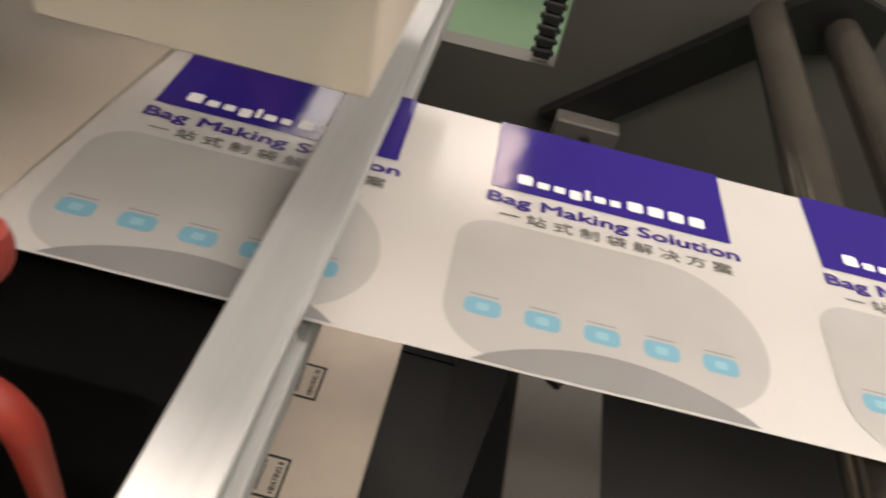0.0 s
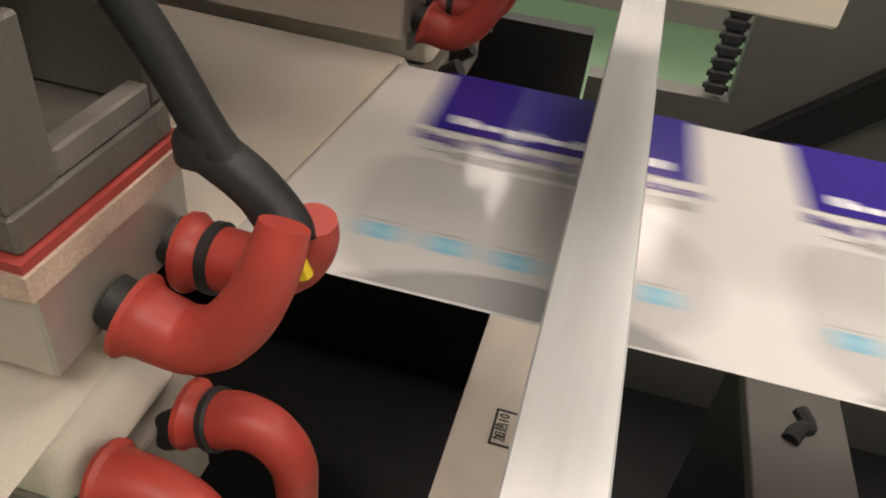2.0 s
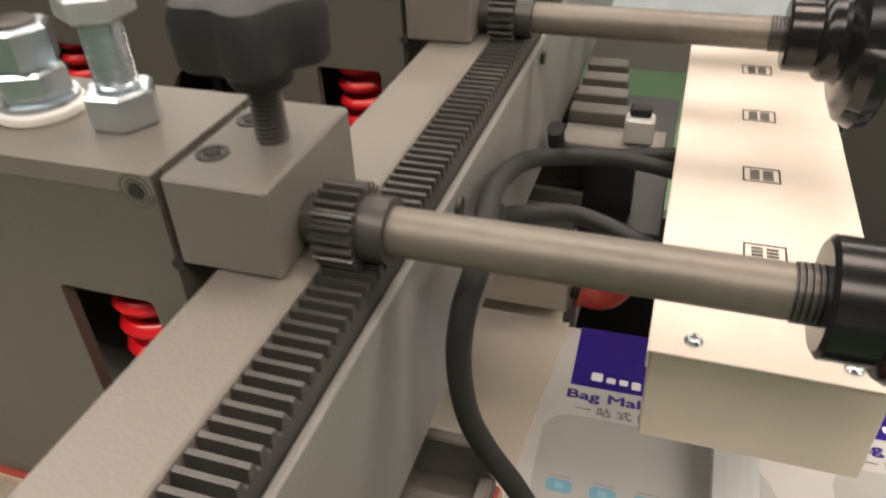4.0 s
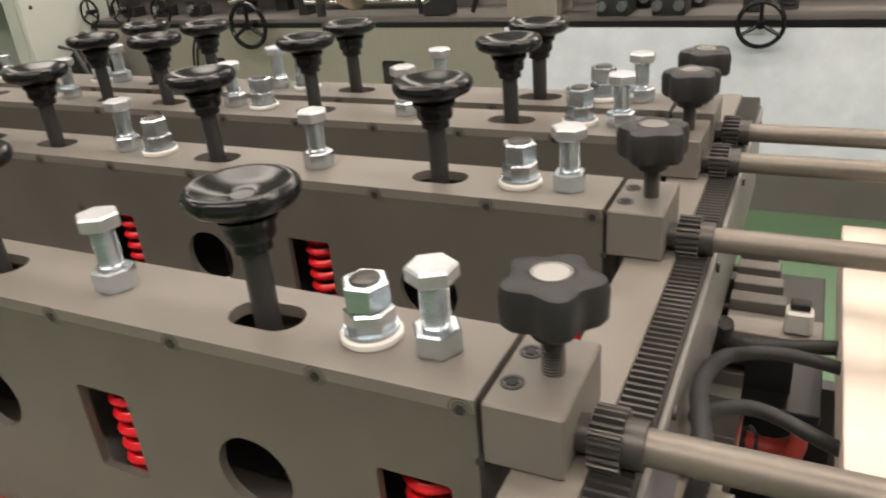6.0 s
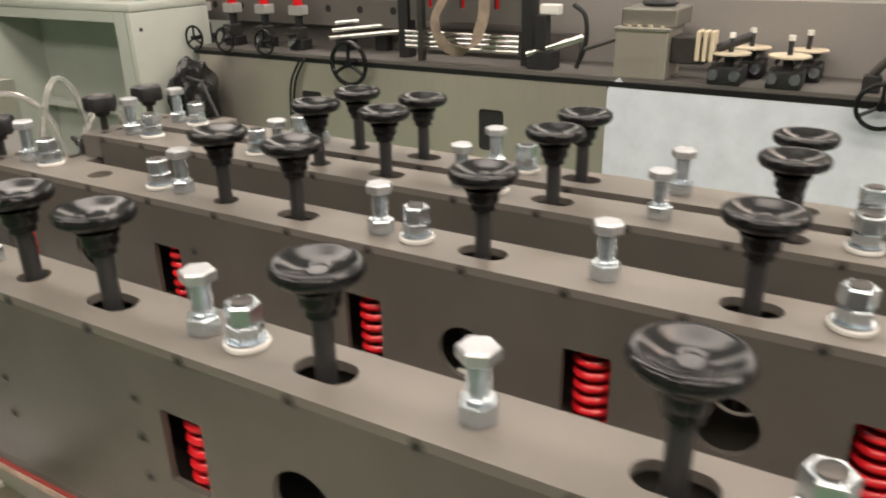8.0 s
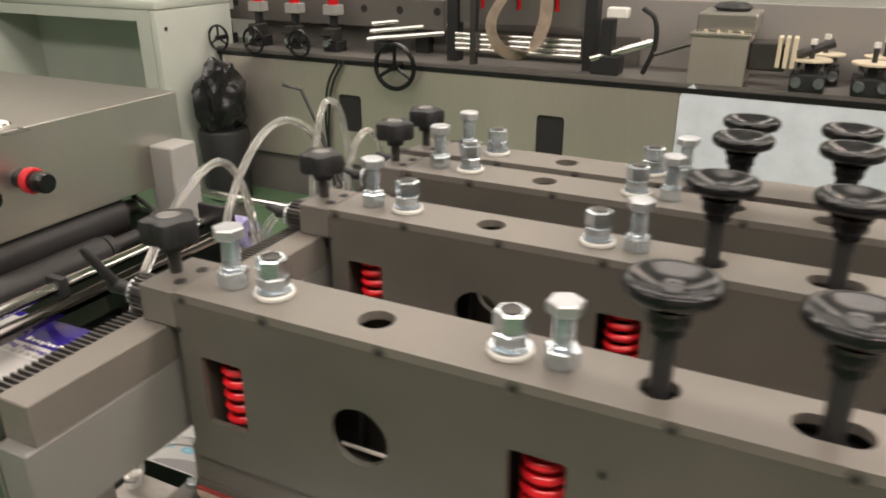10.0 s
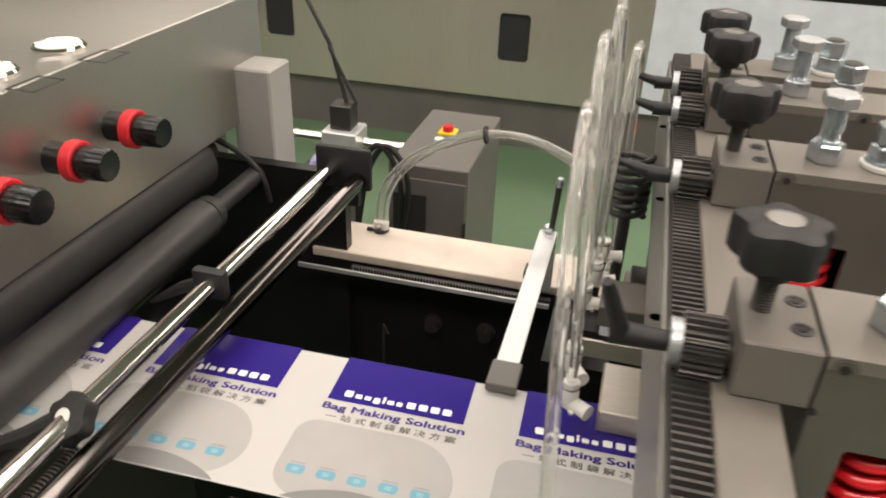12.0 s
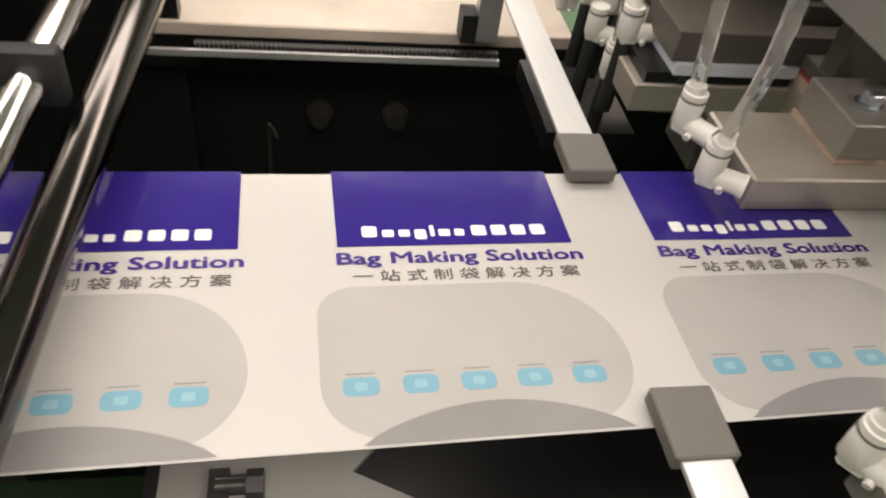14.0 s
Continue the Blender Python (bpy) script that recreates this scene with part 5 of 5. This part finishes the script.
# ---- the machine behind ----
YR = 3.15
rear = thing("rear_machine", "long bag machine with stainless front, partly under blue protective film", "machine")
bm = bmesh.new()
cuts = [rect(-3.08, -2.93, 0.44, 0.65, 0.02), rect(-1.895, -1.75, 0.43, 0.65, 0.02)]
plate(bm, rect(-3.9, -1.215, 0.25, 0.815), cuts, 0.01, Matrix.Translation((0, YR, 0)) @ pose(0, 0, 0, 90, 0, 0))
part("steel_panel", bm, STAINLESS_V, rear)
bm = bmesh.new()
plate(bm, [(-1.213, 0.25), (2.6, 0.25), (2.6, 0.80), (-1.12, 0.815), (-1.16, 0.86), (-1.2, 0.83), (-1.213, 0.80)], [], 0.01, Matrix.Translation((0, YR, 0)) @ pose(0, 0, 0, 90, 0, 0))
part("filmed_panel", bm, WHITE_FILM_PANEL, rear, "steel panel under pale blue protective film")
part("body", boxes((-3.9, 2.6, YR + 0.012, YR + 0.4195, 0.0, 0.8158)), GREY_MACHINE, rear)
part("ledge", boxes((-3.95, 2.6, YR, YR + 0.42, 0.816, 0.86)), GREY_MACHINE, rear)
part("ledge_edge", boxes((-3.95, 2.6, YR - 0.012, YR - 0.0005, 0.818, 0.842)), BLACK_MACHINE, rear)
part("rear_hood", boxes((-3.9, 2.6, YR + 0.42, YR + 0.46, 0.0, 1.182)), GREY_WALL, rear)
part("rear_frame", boxes((-3.9, -1.5, YR + 0.36, YR + 0.39, 0.8602, 1.0)), GREY_MACHINE, rear)
# dark sheets behind the two panel cutouts stand in for the shade inside
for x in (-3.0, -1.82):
    part("cutout_shade", boxes((x - 0.09, x + 0.09, YR + 0.0005, YR + 0.0035, 0.42, 0.66)), DARK_IN, rear)


def spoke_wheel(x, z, r, y=YR - 0.06):
    t = thing("hand_wheel", "black three-spoke hand wheel on the machine behind", "hand wheel", "hand wheels", Matrix.Translation((x, y, z)))
    pts = [(r * math.cos(a), 0, r * math.sin(a)) for a in [2 * math.pi * i / 32 for i in range(33)]]
    part("rim", one(sweep, pts, r * 0.11, 8), BAKELITE, t)
    part("hub", one(cyl, (0, -0.015, 0), (0, 0.06, 0), r * 0.2, seg=16), BAKELITE, t)
    for k in range(3):
        a = 2 * math.pi * k / 3 + 1.57
        part("spoke", one(cyl, (0, 0, 0), (r * 0.95 * math.cos(a), 0, r * 0.95 * math.sin(a)), r * 0.09, seg=8), BAKELITE, t)
    return t


for x, z, r in ((-2.68, 0.836, 0.115), (-3.87, 0.92, 0.07), (-3.61, 0.92, 0.07), (-3.29, 0.92, 0.07), (-0.085, 0.833, 0.088)):
    spoke_wheel(x, z, r)

# station with red-capped spring columns
for i in range(5):
    x = -4.27 + 0.268 * i
    t = thing("tension_post", "grey block with red spring column on the machine behind", "spring post", "tension posts", Matrix.Translation((x, YR + 0.16, 0.86)))
    part("clamp_body", one(box, -0.05, 0.05, -0.05, 0.05, 0.0, 0.06, bevel=0.004), MATT_BLACK, t)
    part("slide", one(box, -0.035, 0.035, -0.07, 0.03, 0.06, 0.13, bevel=0.004), STEEL_DARK, t)
    part("post", boxes((-0.015, 0.015, -0.02, 0.02, 0.13, 0.2)), MATT_BLACK, t)
    part("block", one(box, -0.045, 0.045, -0.04, 0.04, 0.2, 0.255, bevel=0.003), LIGHT_GREY, t)
    bm = bmesh.new()
    for k in range(5):
        cyl(bm, (0, 0, 0.256 + 0.017 * k), (0, 0, 0.268 + 0.017 * k), 0.031, seg=16)
    cyl(bm, (0, 0, 0.255), (0, 0, 0.342), 0.026, seg=12)
    part("red_spring", bm, RED_SPRING, t)
    part("knob", one(cyl, (0, 0, 0.342), (0, 0, 0.375), 0.012, 0.022, seg=14), BAKELITE, t)
    part("lever", one(cyl, (-0.05, -0.07, 0.09), (0.05, -0.08, 0.10), 0.008, seg=8), STEEL_DARK, t)
    part("nut", one(cyl, (0.0, -0.07, 0.05), (0.0, -0.1, 0.05), 0.02, seg=8), ZINC, t)

t = thing("rear_beam", "grey painted rear seal beam with black knobs and bolt holes", "machine beam")
part("beam", one(box, -4.35, -2.56, YR + 0.285, YR + 0.355, 0.99, 1.15, bevel=0.003), GREY_MACHINE, t)
for x in (-4.2, -2.7):
    part("foot", boxes((x - 0.04, x + 0.04, YR + 0.29, YR + 0.35, 0.8602, 0.9898)), MATT_BLACK, t)
for k in range(7):
    x = -4.1 + 0.235 * k
    part("knob", one(lathe, [(0.008, 0), (0.008, 0.045), (0.02, 0.05), (0.034, 0.062), (0.034, 0.072), (0.01, 0.07)], Matrix.Translation((x, YR + 0.32, 1.15)), 18), BAKELITE, t)
    part("bolt_hole", one(cyl, (x + 0.09, YR + 0.284, 1.09), (x + 0.09, YR + 0.29, 1.09), 0.022, seg=16), DARK_IN, t)
t = thing("side_cables", "two thin black cables hanging before the rear machine", "cable")
for k in range(2):
    part("cable", one(sweep, curve_pts([(-3.05 + 0.03 * k, YR - 0.03, 0.84), (-3.13 + 0.03 * k, YR - 0.035, 0.7), (-3.16 + 0.02 * k, YR - 0.03, 0.5), (-3.15, YR - 0.03, 0.3)], 18), 0.007, 8), RUBBER, t)

t = thing("slide_rails", "bundle of bright steel slide rails on the machine behind", "rails")
for k in range(3):
    part("rail", one(cyl, (-3.0, YR + 0.2 + 0.03 * k, 0.93 + 0.04 * k), (-2.55, YR + 0.28 + 0.05 * k, 0.98 + 0.04 * k), 0.016, seg=14), CHROME, t)
part("rail_foot", boxes((-2.95, -2.88, YR + 0.18, YR + 0.3, 0.8602, 0.92)), MATT_BLACK, t)
t = thing("rear_seal_station", "grey seal station with red spring windows and bright roller bars", "machine station")
part("post", boxes((-2.46, -2.40, YR + 0.12, YR + 0.2, 0.8602, 1.30)), MATT_BLACK, t)
part("post", boxes((-1.72, -1.66, YR + 0.12, YR + 0.2, 0.8602, 1.25)), MATT_BLACK, t)
bm = bmesh.new()
plate(bm, rect(-2.40, -1.72, 1.06, 1.34), [rect(-2.29 + 0.2 * k, -2.26 + 0.2 * k, 1.13, 1.21) for k in range(3)], 0.02, Matrix.Translation((0, YR + 0.17, 0)) @ pose(0, 0, 0, 90, 0, 0))
part("beam", bm, GREY_MACHINE, t)
for k in range(3):
    part("spring", one(cyl, (-2.275 + 0.2 * k, YR + 0.18, 1.12), (-2.275 + 0.2 * k, YR + 0.18, 1.22), 0.018, seg=14), RED_SPRING, t)
for k in range(4):
    part("bar", one(cyl, (-2.398, YR + 0.10, 0.93 + 0.025 * k), (-1.722, YR + 0.10, 0.93 + 0.025 * k), 0.011, seg=14), CHROME, t)
for k in range(5):
    part("knob", one(lathe, [(0.008, 0), (0.008, 0.03), (0.03, 0.035), (0.03, 0.05), (0.01, 0.055)], Matrix.Translation((-2.33 + 0.13 * k, YR + 0.16, 1.34)), 18), BAKELITE, t)
part("side_arm", one(cyl, (-1.66, YR + 0.06, 0.93), (-1.38, YR + 0.1, 1.02), 0.018, seg=12), CHROME, t)
part("side_clamp", one(box, -1.66, -1.52, YR + 0.05, YR + 0.16, 0.8602, 0.95, bevel=0.006), MATT_BLACK, t)
part("side_clamp", one(box, -1.62, -1.56, YR + 0.05, YR + 0.12, 0.951, 1.12, bevel=0.006), MATT_BLACK, t)
part("side_head", one(box, -1.60, -1.50, YR + 0.06, YR + 0.12, 1.121, 1.17, bevel=0.006), WHITE_PLASTIC, t)
part("hose", one(sweep, curve_pts([(-1.44, YR + 0.1, 1.17), (-1.38, YR + 0.1, 1.12), (-1.37, YR + 0.1, 1.0), (-1.42, YR + 0.12, 0.87)], 18), 0.012, 8), RUBBER, t)
t = thing("canvas_strap", "brown canvas strap hanging in a loop over the station", "strap")
line = curve_pts([(-2.00, YR + 0.05, 1.42), (-2.08, YR + 0.04, 1.25), (-2.17, YR + 0.03, 1.09), (-2.14, YR + 0.03, 0.975), (-2.04, YR + 0.03, 0.93), (-1.94, YR + 0.03, 0.985), (-1.89, YR + 0.03, 1.10), (-1.88, YR + 0.04, 1.24), (-1.80, YR + 0.05, 1.42)], 56)
bm = bmesh.new()
rings = []
for i, p in enumerate(line):
    d = (line[min(i + 1, len(line) - 1)] - line[max(i - 1, 0)]).normalized()
    twist = 0.5 + 0.5 * math.cos(2.6 * i / len(line) * math.pi)
    w = (Vector((0.8, -0.3 + 0.2 * twist, 0.5)) - d * Vector((0.8, -0.3 + 0.2 * twist, 0.5)).dot(d)).normalized() * 0.034
    n = d.cross(w).normalized() * 0.0025
    rings.append([bm.verts.new(p + a) for a in (w + n, n, n - w, -w - n, -n, w - n)])
for a, b in zip(rings, rings[1:]):
    for k in range(6):
        bm.faces.new((a[k], a[(k + 1) % 6], b[(k + 1) % 6], b[k]))
part("strap", bm, CLOTH, t)
part("hook_rail", boxes((-2.3, -1.7, YR + 0.0, YR + 0.1, 1.42, 1.45)), STEEL_DARK, t)
part("hook_post", boxes((-2.3, -2.27, YR + 0.06, YR + 0.1, 0.8602, 1.4198)), STEEL_DARK, t)

t = thing("dust_box", "brushed steel box with folded paper on its lid", "steel box")
part("body", one(box, -1.195, -0.955, YR + 0.0, YR + 0.26, 0.8602, 1.07, bevel=0.003), STAINLESS_V, t)
part("lid", one(box, -1.203, -0.947, YR - 0.008, YR + 0.27, 1.0705, 1.087, bevel=0.004), STAINLESS, t)
for k in range(4):
    part("spring_pin", one(cyl, (-1.14 + 0.05 * k, YR + 0.02, 1.0872), (-1.14 + 0.05 * k, YR + 0.02, 1.097), 0.009, seg=8), CERAMIC, t)
part("upper_box", one(box, -1.185, -0.935, YR + 0.045, YR + 0.33, 1.0872, 1.165, bevel=0.006), STAINLESS, t)
part("top_bag", one(lathe, [(0.06, 0), (0.075, 0.015), (0.05, 0.035), (0.01, 0.04)], Matrix.Translation((-1.06, YR + 0.2, 1.1655)) @ Matrix.Diagonal((1.1, 0.7, 1, 1)), 16, lambda a, r: 1 + 0.12 * math.sin(3 * a) + 0.06 * math.sin(7 * a)), MATT_BLACK, t, "crumpled dark cloth on top")
part("feed_neck", one(box, -0.953, -0.80, YR + 0.06, YR + 0.2, 0.93, 1.05, bevel=0.006), STEEL_DARK, t)
for k in range(3):
    part("feed_plate", one(box, -0.84 + 0.03 * k, -0.822 + 0.03 * k, YR + 0.03, YR + 0.12, 0.95, 1.08, bevel=0.003), CERAMIC, t)
part("feed_arm", one(cyl, (-0.76, YR + 0.1, 1.0), (-0.62, YR + 0.12, 1.06), 0.02, seg=12), STUD, t)
part("side_lever", one(cyl, (-1.17, YR + 0.05, 1.04), (-1.36, YR + 0.06, 0.97), 0.010, seg=8), STEEL_DARK, t)
for i in range(2):
    for j in range(2):
        x, y = -0.70 + 0.24 * i + 0.05 * j, YR + 0.10 + 0.22 * j
        t = thing("disc_station", "cream disc on a black clamp carriage of the machine behind", "disc", "cream discs", Matrix.Translation((x, y, 0.86)))
        part("disc", one(cyl, (0, 0, 0.122), (0, 0, 0.130), 0.085, seg=40), CERAMIC, t)
        part("spindle", one(cyl, (0, 0, 0.11), (0, 0, 0.19), 0.011, seg=12), STUD, t)
        part("spindle_head", one(cyl, (0, 0, 0.19), (0, 0, 0.212), 0.014, seg=12), WHITE_PLASTIC, t)
        part("carriage", one(box, -0.07, 0.07, -0.10, 0.06, 0.0, 0.075, bevel=0.005), MATT_BLACK, t)
        for k in (-0.045, 0.045):
            part("rod", one(cyl, (k, -0.12, 0.09), (k, 0.08, 0.115), 0.009, seg=10), STEEL_DARK, t)
            part("cap_nut", one(cyl, (k, -0.13, 0.045), (k, -0.1, 0.045), 0.022, seg=12), ZINC, t)
        part("post", boxes((-0.02, 0.02, -0.02, 0.02, 0.075, 0.11)), STUD, t)
t = thing("rear_bellows", "grey bellows column and blue air tube on the machine behind", "bellows")
bm = bmesh.new()
for k in range(20):
    cyl(bm, (0.0, YR + 0.15, 0.862 + 0.021 * k), (0.0, YR + 0.15, 0.876 + 0.021 * k), 0.043, seg=20)
cyl(bm, (0.0, YR + 0.15, 0.86), (0.0, YR + 0.15, 1.3), 0.032, seg=16)
part("bellows", bm, STUD, t)
part("blue_tube", one(sweep, curve_pts([(-0.06, YR + 0.1, 1.02), (-0.055, YR + 0.1, 1.2), (-0.04, YR + 0.1, 1.45)], 12), 0.01, 8), BLUE, t)
part("side_rail", one(cyl, (0.07, YR + 0.12, 1.03), (1.4, YR + 0.12, 1.03), 0.04, seg=24), CHROME, t)
part("rail_stand", boxes((1.3, 1.38, YR + 0.08, YR + 0.16, 0.8602, 1.0)), MATT_BLACK, t)
part("arm", one(cyl, (-0.14, YR + 0.1, 0.93), (-0.05, YR + 0.1, 1.05), 0.018, seg=14), STEEL_DARK, t)
part("arm_base", one(box, -0.17, -0.10, YR + 0.07, YR + 0.13, 0.8602, 0.93, bevel=0.006), MATT_BLACK, t)

# ---- mint cabinet ----
t = thing("mint_cabinet", "pale mint steel cabinet with a deep recess and jars on top", "cabinet")
part("side", one(box, -3.97 - 0.02, -3.94, 2.7, 3.3, 0.0, 1.10, bevel=0.01, seg=2), MINT, t)
part("side", one(box, -5.42, -5.38, 2.7, 3.3, 0.0, 1.10, bevel=0.01, seg=2), MINT, t)
part("top", one(box, -5.42, -3.94, 2.7, 3.3, 1.1005, 1.15, bevel=0.012, seg=2), MINT, t)
part("front_stile", boxes((-3.991 - 0.10, -3.991, 2.702, 2.75, 0.0, 1.10)), MINT, t)
part("header", boxes((-5.378, -4.092, 2.702, 2.75, 1.04, 1.10)), MINT, t)
part("back", boxes((-5.378, -3.992, 3.05, 3.08, 0.0, 1.10)), MINT, t)
part("inner_shelf", boxes((-5.378, -4.3, 2.95, 3.049, 0.4, 0.44)), MINT, t)
part("bolt_dot", one(cyl, (-3.9398, 2.76, 1.0), (-3.937, 2.76, 1.0), 0.012, seg=12), STUD, t)
for x, c, h, r in ((-5.05, mat("teal_jar", (0.15, 0.5, 0.45), 0.4), 0.10, 0.05), (-4.62, CARD, 0.13, 0.06), (-4.45, CERAMIC, 0.08, 0.07), (-4.12, mat("green_bottle", (0.1, 0.3, 0.28), 0.3), 0.12, 0.05), (-4.3, CLOTH, 0.05, 0.09)):
    j = thing("jar", "small worn jar or tin standing on the cabinet", "jar", "jars")
    part("body", one(lathe, [(r, 0), (r, h * 0.8), (r * 0.8, h * 0.9)], Matrix.Translation((x, 2.95, 1.1505)), 20), c, j)
    part("lid", one(lathe, [(r * 0.85, 0), (r * 0.85, h * 0.15)], Matrix.Translation((x, 2.95, 1.1505 + h * 0.9)), 20), c, j)

# sacks between cabinet and machine
t = thing("black_sack", "crumpled black plastic sack beside the cabinet", "sack")
bm = bmesh.new()
bmesh.ops.create_icosphere(bm, subdivisions=4, radius=1)
for v in bm.verts:
    n = noise.noise(v.co * 2.1) * 0.3 + noise.noise(v.co * 5) * 0.12
    v.co = Vector((-3.78 + 0.13 * v.co.x * (1 + n), 2.95 + 0.15 * v.co.y * (1 + n), 0.58 + 0.24 * v.co.z * (1 + n * 0.6)))
part("sack", bm, mat("black_sack_plastic", (0.012, 0.012, 0.013), 0.25, 0, 0.3, 30, 0.5), t)
part("bin", one(lathe, [(0.13, 0), (0.15, 0.4), (0.14, 0.42)], Matrix.Translation((-3.78, 2.95, 0.0)), 28), MATT_BLACK, t)


def motions():
    # the film advances by one bag at a time, with a rest between
    rows = [(0.0, WEB)]
    step = WEB.to_3x3() @ Vector((-PITCH, 0, 0))
    gone = 0.0
    for k in range(24):
        pull = 1.0469 if 7 <= k <= 18 else 1.0
        t0 = 0.05 + 0.59 * k - (0.0045 * (k - 7) if k > 7 else 0.0)
        for f, share in ((0.0, 0.0), (0.055, 0.14), (0.11, 0.55), (0.165, 0.9), (0.215, 1.0)):
            if t0 + f < 13.99:
                rows.append((t0 + f, Matrix.Translation(step * (gone + pull * share)) @ WEB))
        gone += pull
    rows.append((14.0, Matrix.Translation(step * gone) @ WEB))
    walk(web, rows)


motions()
